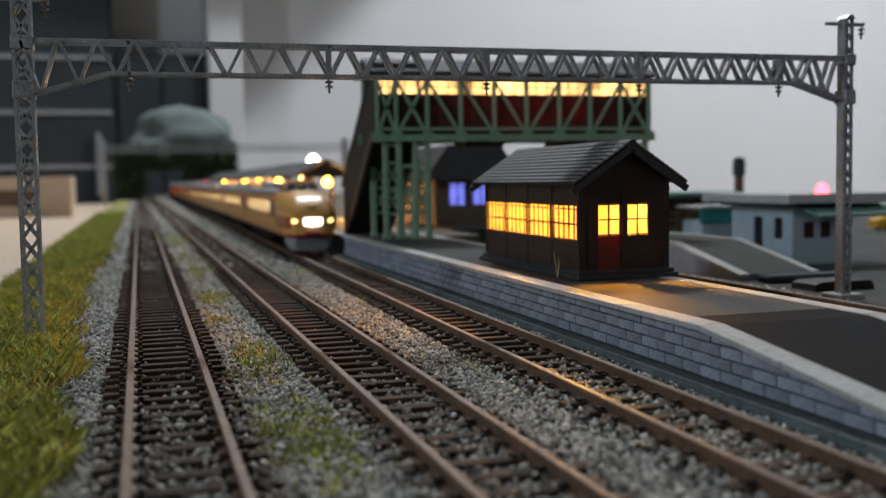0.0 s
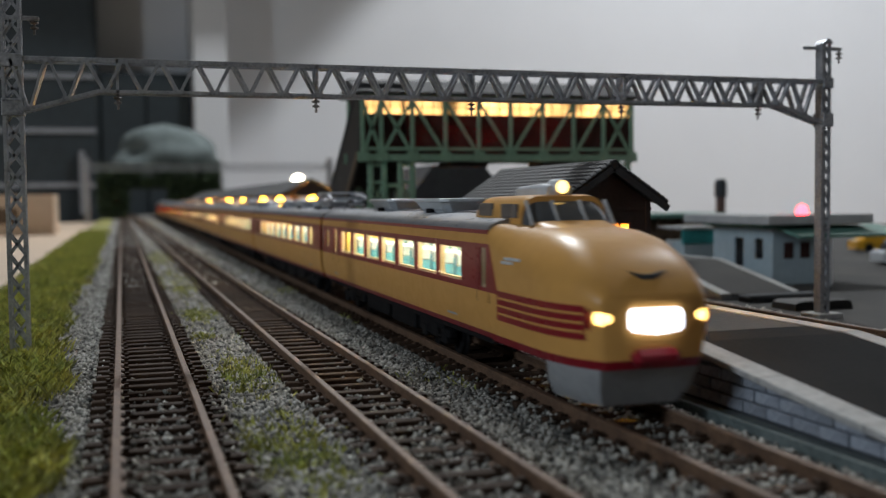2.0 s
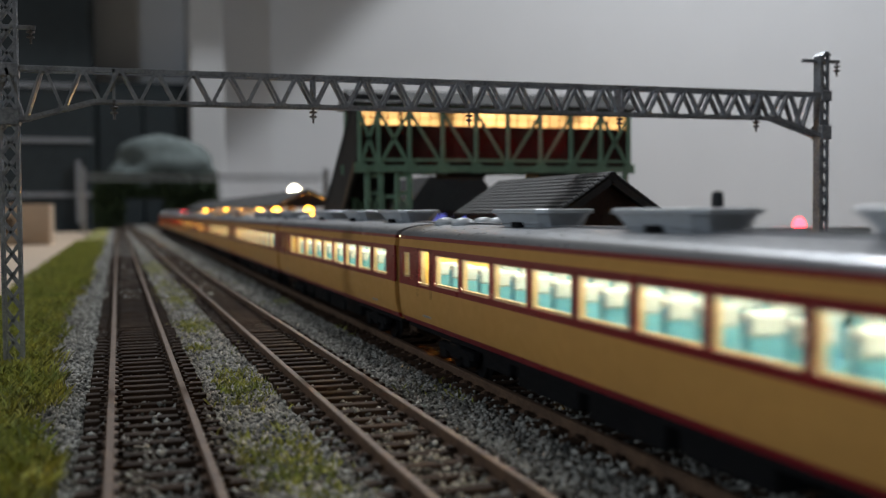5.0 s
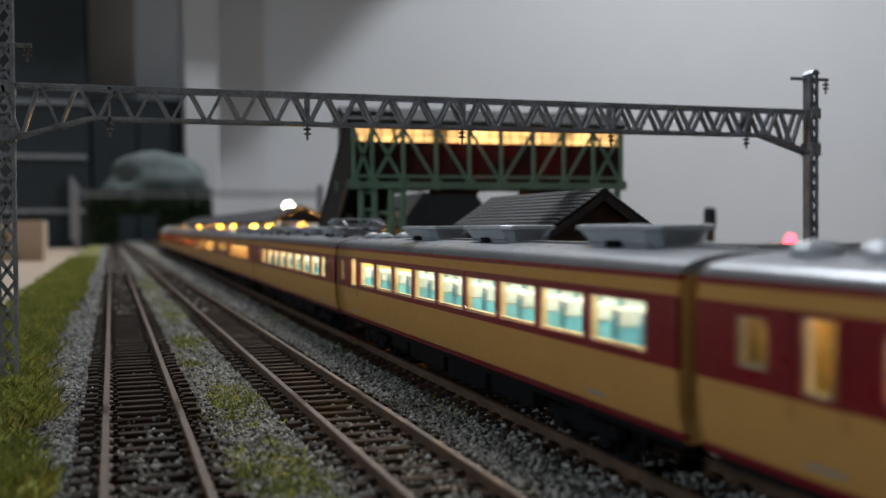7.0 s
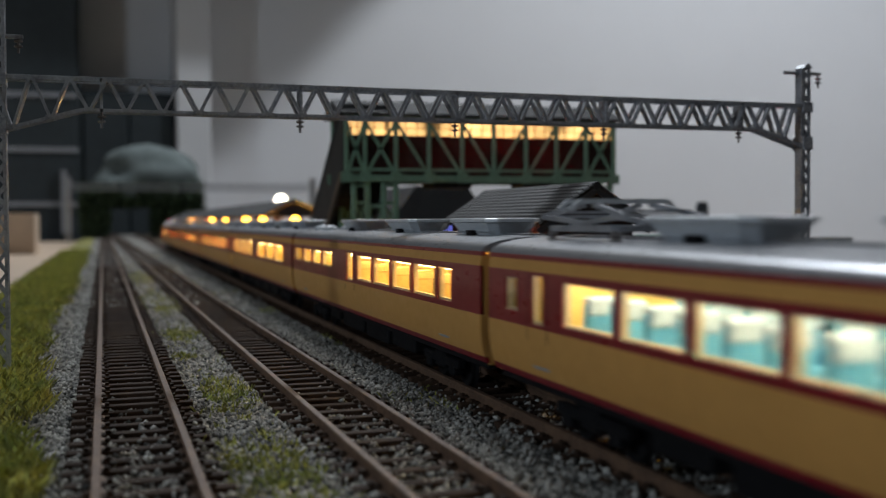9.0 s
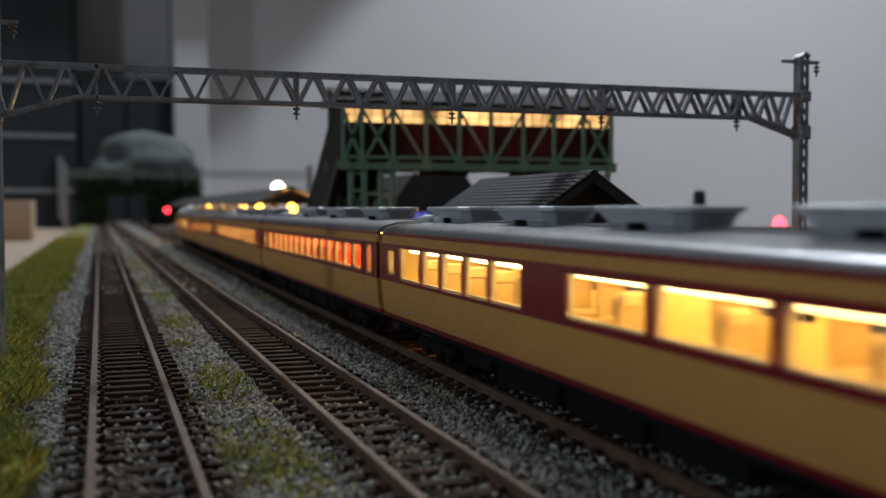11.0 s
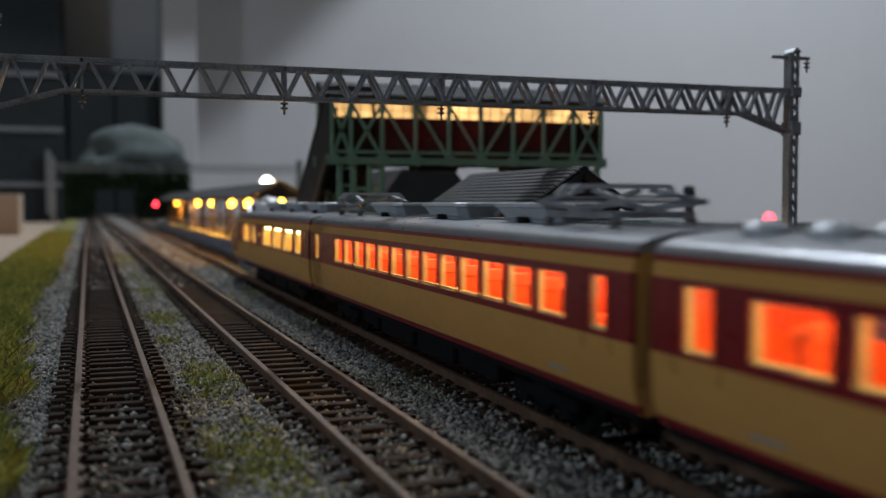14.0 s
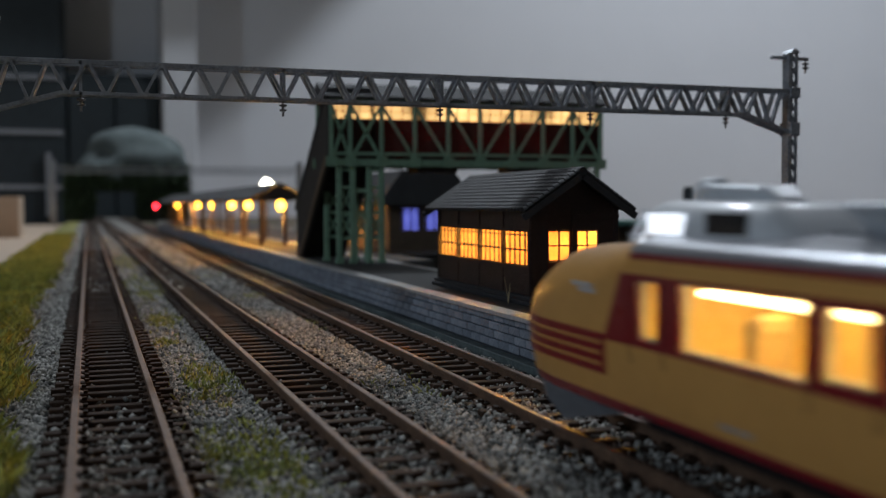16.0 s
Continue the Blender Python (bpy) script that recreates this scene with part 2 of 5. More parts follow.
M_WHITE = mat("white_plastic", (0.70, 0.72, 0.74), 0.4, 0, None, 60, 0.3, coat=0.3)
M_BLACK = mat("black_rubber", (0.012, 0.012, 0.012), 0.7)
M_CERAMIC = mat("brown_grey_insulator", (0.22, 0.20, 0.19), 0.25, 0, None, 300, 0.4)

# ---- building helpers (all sizes below are millimetres of the model) ----


def thing(name, label="", category="", group="", x=0, y=0, z=0, rz=0, kind=""):
    ob = new(name)
    ob.empty_display_size = 0.005
    ob.matrix_basis = pose(x * MM, y * MM, z * MM, 0, 0, rz)
    return tagged(ob, label, category, group, kind)


def mesh_of(bm, material, smooth=False, name="m"):
    me = bpy.data.meshes.new(name)
    bmesh.ops.scale(bm, vec=(MM, MM, MM), verts=bm.verts)
    bm.to_mesh(me)
    bm.free()
    me.materials.append(material)
    if smooth:
        me.shade_smooth()
        me.set_sharp_from_angle(angle=radians(40))
    return me


def part(name, bm, material, parent=None, label="", smooth=False, kind=""):
    ob = new(name, mesh_of(bm, material, smooth, name))
    ob.parent = parent
    return tagged(ob, label, kind=kind)


def share(name, me, parent, x=0, y=0, z=0, rx=0, ry=0, rz=0):
    ob = new(name, me)
    ob.parent = parent
    ob.matrix_basis = pose(x * MM, y * MM, z * MM, rx, ry, rz)
    return ob


def box(bm, x0, x1, y0, y1, z0, z1, bevel=0.0):
    vs = [bm.verts.new(p) for p in ((x0, y0, z0), (x1, y0, z0), (x1, y1, z0), (x0, y1, z0), (x0, y0, z1), (x1, y0, z1), (x1, y1, z1), (x0, y1, z1))]
    fs = [bm.faces.new([vs[i] for i in f]) for f in ((3, 2, 1, 0), (4, 5, 6, 7), (0, 1, 5, 4), (1, 2, 6, 5), (2, 3, 7, 6), (3, 0, 4, 7))]
    if bevel:
        es = list({e for f in fs for e in f.edges})
        bmesh.ops.bevel(bm, geom=es, offset=bevel, segments=1, affect="EDGES")


def bar(bm, a, b, w, d, up=(0, 0, 1)):
    """A straight bar from a to b, w by d across."""
    a, b = Vector(a), Vector(b)
    along = (b - a).normalized()
    side = along.cross(Vector(up))
    if side.length < 1e-4:
        side = along.cross(Vector((0, 1, 0)))
    side.normalize()
    other = side.cross(along)
    vs = []
    for p in (a, b):
        for s, o in ((-1, -1), (1, -1), (1, 1), (-1, 1)):
            vs.append(bm.verts.new(p + side * s * w / 2 + other * o * d / 2))
    for f in ((0, 1, 2, 3), (7, 6, 5, 4), (0, 4, 5, 1), (1, 5, 6, 2), (2, 6, 7, 3), (3, 7, 4, 0)):
        bm.faces.new([vs[i] for i in f])


def lathe(bm, rings, x=0, y=0, n=12, axis="z"):
    """A turned form: rings of (radius, height)."""
    loops = []
    for r, h in rings:
        ring = []
        for i in range(n):
            a = 2 * math.pi * i / n
            p = (r * math.cos(a), r * math.sin(a), h)
            p = {"z": (p[0] + x, p[1] + y, p[2]), "x": (p[2], p[0] + x, p[1] + y), "y": (p[0] + x, p[2], p[1] + y)}[axis]
            ring.append(bm.verts.new(p))
        loops.append(ring)
    for a, b in zip(loops, loops[1:]):
        for i in range(n):
            bm.faces.new((a[i], a[(i + 1) % n], b[(i + 1) % n], b[i]))
    bm.faces.new(loops[0][::-1])
    bm.faces.new(loops[-1])
    bmesh.ops.recalc_face_normals(bm, faces=bm.faces)


def prism(bm, outline, y0, y1, plane="xz"):
    """A closed outline pushed from y0 to y1; the outline lies in the xz, yz or xy plane."""
    def at(p, d):
        return {"xz": (p[0], d, p[1]), "yz": (d, p[0], p[1]), "xy": (p[0], p[1], d)}[plane]
    a = [bm.verts.new(at(p, y0)) for p in outline]
    b = [bm.verts.new(at(p, y1)) for p in outline]
    n = len(outline)
    for i in range(n):
        bm.faces.new((a[i], a[(i + 1) % n], b[(i + 1) % n], b[i]))
    bm.faces.new(a[::-1])
    bm.faces.new(b)
    bmesh.ops.recalc_face_normals(bm, faces=bm.faces)


def loft(bm, sections, close_ends=True, ring=True):
    rows = [[bm.verts.new(p) for p in s] for s in sections]
    n = len(rows[0])
    for a, b in zip(rows, rows[1:]):
        for i in range(n if ring else n - 1):
            bm.faces.new((a[i], a[(i + 1) % n], b[(i + 1) % n], b[i]))
    if close_ends:
        bm.faces.new(rows[0][::-1])
        bm.faces.new(rows[-1])
    bmesh.ops.recalc_face_normals(bm, faces=bm.faces)


def boxed(name, dims, material, parent, label="", bevel=0.0):
    bm = bmesh.new()
    box(bm, *dims, bevel=bevel)
    return part(name, bm, material, parent, label)


def raw_mesh(name, verts, faces, material, parent=None, kind="stuff"):
    me = bpy.data.meshes.new(name)
    nf, k = faces.shape
    me.vertices.add(len(verts))
    me.vertices.foreach_set("co", (verts * MM).astype(np.float32).ravel())
    me.loops.add(nf * k)
    me.loops.foreach_set("vertex_index", faces.astype(np.int32).ravel())
    me.polygons.add(nf)
    me.polygons.foreach_set("loop_start", np.arange(0, nf * k, k, dtype=np.int32))
    me.update(calc_edges=True)
    me.materials.append(material)
    ob = new(name, me)
    ob.parent = parent
    return tagged(ob, kind=kind)


def holed(name, across, heights, holes, depth, at, material, parent, label="", axis="x"):
    """A wall with openings as one joined mesh. across, heights: its extent; holes: (a, b, z0, z1);
    it stands at `at` on the given axis and is `depth` thick."""
    bm = bmesh.new()
    us = sorted({*across, *(v for w in holes for v in w[:2])})
    zs = sorted({*heights, *(v for w in holes for v in w[2:])})
    def spot(u, z):
        return (at, u, z) if axis == "x" else (u, at, z)
    grid = {(i, j): bm.verts.new(spot(u, z)) for i, u in enumerate(us) for j, z in enumerate(zs)}
    for i in range(len(us) - 1):
        for j in range(len(zs) - 1):
            uc, zc = (us[i] + us[i + 1]) / 2, (zs[j] + zs[j + 1]) / 2
            if not any(a < uc < b and z0 < zc < z1 for a, b, z0, z1 in holes):
                bm.faces.new([grid[q] for q in ((i, j), (i + 1, j), (i + 1, j + 1), (i, j + 1))])
    bmesh.ops.delete(bm, geom=[v for v in bm.verts if not v.link_faces], context="VERTS")
    out = bmesh.ops.extrude_face_region(bm, geom=bm.faces[:])
    bmesh.ops.translate(bm, vec=(depth, 0, 0) if axis == "x" else (0, depth, 0), verts=[g for g in out["geom"] if isinstance(g, bmesh.types.BMVert)])
    bmesh.ops.recalc_face_normals(bm, faces=bm.faces)
    return part(name, bm, material, parent, label)


# ---- the room and the layout's ground ----
def plain(name, dims, material, label, category):
    bm = bmesh.new()
    box(bm, *dims)
    return tagged(part(name, bm, material), label, category, kind="structure")


plain("wall_north", (-2600, 2600, 2600, 2700, -900, 1900), M_WALL, "pale grey papered wall of the room", "wall")
plain("wall_east", (2600, 2700, -1800, 2700, -900, 1900), M_WALL, "pale grey papered side wall of the room", "wall")
# West and south walls and ceiling are unseen; taupe keeps their bounced light down.
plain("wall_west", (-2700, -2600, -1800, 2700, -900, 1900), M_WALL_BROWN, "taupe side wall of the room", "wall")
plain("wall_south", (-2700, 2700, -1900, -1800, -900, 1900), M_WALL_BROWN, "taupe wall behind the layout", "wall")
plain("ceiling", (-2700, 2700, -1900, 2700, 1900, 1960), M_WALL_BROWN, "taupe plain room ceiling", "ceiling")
plain("floor", (-2700, 2700, -1900, 2700, -960, -900), M_BOARD, "pale wooden room floor", "floor")


def make_ground():
    bm = bmesh.new()
    box(bm, -36, 700, -400, 2350, -40, -3.4)
    ob = part("ground", bm, M_SOIL)
    tagged(ob, "brown scenic ground of the model railway layout", "ground", kind="structure")
    return ob


ground = make_ground()

# tracks: centre x at y = 0, sideways drift per mm of y

def make_verge():
    bm = bmesh.new()
    n = 60
    rows = []
    for j in range(n + 1):
        y = -200 + 2500 * j / n
        rows.append([(-36, y, -3.3), (-30, y, -1.9 + 0.5 * math.sin(j * 1.7)), (-20, y, -1.7 + 0.4 * math.sin(j * 2.3)), (-16.5 + 1.2 * math.sin(j * 0.9), y, -2.1), (-13 + 1.5 * math.sin(j * 1.3), y, -3.2)])
    loft(bm, rows, False, False)
    return tagged(part("verge", bm, M_TURF, smooth=True), "olive green turf verge beside the track", "verge", kind="structure")


make_verge()
TRACKS = [(2.92, 0.0), (30.54, -0.0054), (54.62, 0.0058), (127.5, 0.0)]
PITCH = 5.0


def make_ballast(x0, x1, y0, y1, z):
    bm = bmesh.new()
    prism(bm, [(x0 - 3, -3.5), (x1 + 3, -3.5), (x1, z), (x0, z)], y0, y1)
    ob = part("ballast_bed", bm, M_BALLAST)
    return tagged(ob, "grey ballast bed under the tracks", "ballast", kind="structure")


make_ballast(-13, 66, -300, 2300, -2.35)
make_ballast(112, 143, -300, 2300, -2.35)


def rail_mesh(y0, y1):
    bm = bmesh.new()
    prism(bm, [(-0.95, -2.0), (0.95, -2.0), (0.95, -1.75), (0.22, -1.45), (0.22, -0.65), (0.46, -0.5), (0.46, -0.08), (0.36, 0), (-0.36, 0), (-0.46, -0.08), (-0.46, -0.5), (-0.22, -0.65), (-0.22, -1.45), (-0.95, -1.75)], y0, y1)
    return mesh_of(bm, M_RAIL, name="rail")


def sleeper_mesh():
    bm = bmesh.new()
    box(bm, -8.2, 8.2, -0.95, 0.95, -2.9, -1.35, 0.12)
    for s in (-4.85, 4.85):
        for o in (-1.15, 1.15):
            box(bm, s + o - 0.3, s + o + 0.3, -0.5, 0.5, -1.4, -0.95)
    return mesh_of(bm, M_SLEEPER, name="sleeper")


RAIL, SLEEPER = rail_mesh(-300, 2300), sleeper_mesh()


def make_track(x, drift, y_from, near_end):
    tr = thing("railway_track", "brown weathered model railway track on grey ballast", "railway track", "parallel tracks", x, 0, 0, -math.degrees(math.atan(drift)))
    for s in (-4.85, 4.85):
        share("rail", RAIL, tr, s)
    k = 0
    y = y_from
    while y < near_end:
        share("sleeper", SLEEPER, tr, random.uniform(-0.25, 0.25), y, random.uniform(-0.1, 0.05), 0, 0, random.uniform(-0.8, 0.8))
        y += PITCH
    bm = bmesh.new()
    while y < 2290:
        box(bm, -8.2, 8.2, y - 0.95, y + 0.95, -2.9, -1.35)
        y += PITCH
    part("far_sleeper_run", bm, M_SLEEPER_HAZE, tr, "", kind="stuff")
    return tr


for i, (tx, td) in enumerate(TRACKS):
    make_track(tx, td, 30 if i < 3 else 90, 640 if i < 3 else 420)


def scatter_stones(name, n, x0, x1, y0, y1, size, keep, z=-2.35):
    rng = np.random.default_rng(len(name) + n)
    px = rng.uniform(x0, x1, n)
    u = rng.uniform(0, 1, n)
    py = y0 + (y1 - y0) * u ** 1.5
    ok = keep(px, py, rng)
    px, py = px[ok], py[ok]
    n = len(px)
    base = np.array([(1, 0, 0), (-1, 0, 0), (0, 1, 0), (0, -1, 0), (0, 0, 1), (0, 0, -1)], float)
    tri = np.array([(0, 2, 4), (2, 1, 4), (1, 3, 4), (3, 0, 4), (2, 0, 5), (1, 2, 5), (3, 1, 5), (0, 3, 5)])
    r = size * rng.uniform(0.55, 1.25, n)
    v = base[None] * rng.uniform(0.6, 1.25, (n, 6, 1)) * r[:, None, None]
    v = v + rng.normal(0, 0.22, (n, 6, 3)) * r[:, None, None]
    a = rng.uniform(0, 6.28, n)
    c, s = np.cos(a)[:, None], np.sin(a)[:, None]
    x, y = v[..., 0] * c - v[..., 1] * s, v[..., 0] * s + v[..., 1] * c
    v = np.stack([x + px[:, None], y + py[:, None], v[..., 2] * 0.8 + z + r[:, None] * rng.uniform(-0.1, 0.6, n)[:, None]], -1)
    f = tri[None] + 6 * np.arange(n)[:, None, None]
    ob = raw_mesh(name, v.reshape(-1, 3), f.reshape(-1, 3), M_STONE)
    return tagged(ob, "loose grey ballast stones between the rails", "ballast stones", kind="stuff")


def off_rails(px, py, rng):
    ok = np.ones(len(px), bool)
    for tx, td in TRACKS:
        c = tx + td * py
        for s in (-4.85, 4.85):
            ok &= np.abs(px - c - s) > 0.95
        on_sleeper = (np.abs(px - c) < 8.3) & (np.abs(((py - 30) % PITCH + PITCH / 2) % PITCH - PITCH / 2) < 1.0)
        ok &= ~(on_sleeper & (rng.uniform(0, 1, len(px)) < 0.93))
        inside = np.abs(px - c) < 8.3
        ok &= ~(inside & (rng.uniform(0, 1, len(px)) < np.where(py < 125, 0.15, 0.6)))
    return ok


scatter_stones("ballast_stones", 150000, -17, 65.1, 45, 360, 0.44, off_rails)


def near_beds(px, py, rng):
    """Stones heaped over the sleepers where the tracks come closest, and beside the ledge."""
    ok = np.zeros(len(px), bool)
    for tx, td in TRACKS[:3]:
        c = tx + td * py
        edge = np.clip((150 - py) / 45, 0, 1) * (1.0 if tx > 50 else 0.55)
        patch = 0.75 + 0.5 * np.sin(py * 0.21 + tx) * np.sin(px * 0.9 + py * 0.05)
        ok |= (np.abs(px - c) < 8.6) & (rng.uniform(0, 1, len(px)) < edge * patch)
        for s in (-4.85, 4.85):
            ok &= np.abs(px - c - s) > 0.95
    ok |= px > 60.8
    return ok


scatter_stones("ballast_stones", 26000, -6, 65.2, 45, 190, 0.44, near_beds, -1.75)
scatter_stones("ballast_stones", 9000, 112, 143, 110, 330, 0.7, off_rails)
scatter_stones("ballast_stones", 24000, -10, 66, 330, 900, 0.85, off_rails)


def scatter_grass(name, n, x0, x1, y0, y1, keep, height, z0):
    rng = np.random.default_rng(n + 7)
    px = rng.uniform(x0, x1, n)
    py = y0 + (y1 - y0) * rng.uniform(0, 1, n) ** 1.6
    ok = keep(px, py, rng)
    px, py = px[ok], py[ok]
    n = len(px)
    h = height * rng.uniform(0.4, 1.3, n)
    a = rng.uniform(0, 6.28, n)
    w = rng.uniform(0.10, 0.2, n)
    lean, la = rng.uniform(0.2, 1.2, n) * h, rng.uniform(0, 6.28, n)
    bx, by = np.cos(a) * w, np.sin(a) * w
    lx, ly = np.cos(la) * lean, np.sin(la) * lean
    z = np.full(n, z0)
    v = np.stack([np.stack([px - bx, py - by, z], -1), np.stack([px + bx, py + by, z], -1),
                  np.stack([px + bx * 0.7 + lx * 0.45, py + by * 0.7 + ly * 0.45, z + h * 0.65], -1), np.stack([px + lx, py + ly, z + h], -1)], 1)
    f = np.array([(0, 1, 2), (0, 2, 3)])[None] + 4 * np.arange(n)[:, None, None]
    ob = raw_mesh(name, v.reshape(-1, 3), f.reshape(-1, 3), M_GRASS)
    return tagged(ob, "olive green static grass beside the tracks", "grass", kind="stuff")


def tufts(px, py, spots):
    return sum(np.exp(-((px - x) / (r * 0.4)) ** 2 - ((py - y) / r) ** 2) for x, y, r in spots)


def fld(px, py, s):
    return np.sin(px * s + 1.3 * np.sin(py * s * 0.6)) * np.cos(py * s * 0.7 + 2 * np.sin(px * s * 0.4))


scatter_grass("verge_grass", 100000, -36, -6, 60, 1000, lambda x, y, r: r.uniform(0, 1, len(x)) < np.clip((-13.5 - x) / 5 + 0.5 * fld(x, y, 0.22) + 0.3 + tufts(x, y, ((-9, 165, 16), (-8, 118, 18), (-9, 95, 14))), 0.0, 1), 2.0, -2.0)
scatter_grass("trackside_grass", 42000, 10, 23, 50, 700, lambda x, y, r: r.uniform(0, 1, len(x)) < np.clip(1.1 * tufts(x, y, ((17, 158, 15), (15, 245, 13), (16, 108, 16), (17, 350, 40), (14, 205, 6), (18, 500, 60))) + 0.55 * fld(x, y, 0.8) - 0.2 - np.abs(x - 16.5) / 14, 0.01, 0.6), 0.85, -2.1)
scatter_grass("trackside_grass", 16000, 35, 48, 60, 500, lambda x, y, r: r.uniform(0, 1, len(x)) < np.clip(fld(x, y + 40, 0.11) * 0.6 - 0.3, 0.0, 1), 1.0, -2.1)

# ---- the island platform ----
def ramp_z(y):
    return 6.5 if y > 112 else 6.5 - (112 - y) * 0.107


BLOCK_L, BLOCK_H = 4.6, 1.55


def make_platform():
    pf = thing("platform", "grey island platform with block walls and a ramped end", "platform")
    pf["kind"] = "structure"
    prof = [(44, -3.3), (44, -1.0), (112, 5.9), (1100, 5.9), (1100, -3.3)]
    bm = bmesh.new()
    prism(bm, prof, 68.75, 93.6, "yz")
    part("core", bm, M_MORTAR, pf)
    bm = bmesh.new()
    prism(bm, [(120, 5.9), (1100, 5.9), (1100, 6.4), (120, 6.4)], 70.0, 91.6, "yz")
    part("surface", bm, M_PLATFORM, pf, "grey asphalt platform surface")
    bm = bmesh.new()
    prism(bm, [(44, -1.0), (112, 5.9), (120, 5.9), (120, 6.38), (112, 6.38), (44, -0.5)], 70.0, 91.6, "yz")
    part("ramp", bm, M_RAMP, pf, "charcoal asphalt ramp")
    for x0, x1 in ((66.4, 70.0), (91.6, 94.4)):
        y = 44.0
        while y < 1100:
            step = 22 if y > 112 - 1 else 17
            y2 = min(y + step, 1100)
            bm = bmesh.new()
            prism(bm, [(y + 0.08, ramp_z(y) - 0.75), (y2 - 0.08, ramp_z(y2) - 0.75), (y2 - 0.08, ramp_z(y2) + 0.05), (y + 0.08, ramp_z(y) + 0.05)], x0, x1, "yz")
            bmesh.ops.bevel(bm, geom=bm.edges[:], offset=0.09, segments=1, affect="EDGES")
            part("coping_stone", bm, M_COPING, pf)
            y = y2
    boxed("gutter", (65.3, 68.4, 30, 1100, -3.3, -0.75), M_DRAIN, pf, "grey-green concrete ledge along the wall foot", 0.12)
    boxed("gutter_lip", (65.2, 65.8, 30, 1100, -0.8, -0.35), M_DRAIN, pf, "raised lip of the ledge", 0.08)
    return pf


platform = make_platform()


def block_mesh(length, height):
    bm = bmesh.new()
    box(bm, 0, 0.75, -length / 2 + 0.11, length / 2 - 0.11, -height / 2 + 0.1, height / 2 - 0.1, 0.1)
    return mesh_of(bm, M_BLOCK, name="block")


def make_platform_blocks():
    whole = block_mesh(BLOCK_L, BLOCK_H)
    far = bmesh.new()
    for row in range(4):
        zc = 4.95 - row * BLOCK_H
        y = 50 + (BLOCK_L / 2 if row % 2 else 0)
        while y < 1095:
            if ramp_z(y) - 0.75 > zc + BLOCK_H / 2 - 0.4:
                if y < 260:
                    share("block", whole, platform, 68.1 + random.uniform(-0.1, 0.08), y, zc)
                else:
                    box(far, 68.1, 68.8, y - BLOCK_L / 2 + 0.11, y + BLOCK_L / 2 - 0.11, zc - BLOCK_H / 2 + 0.1, zc + BLOCK_H / 2 - 0.1)
            y += BLOCK_L
    part("far_block_run", far, M_BLOCK_FAR, platform, "", kind="stuff")


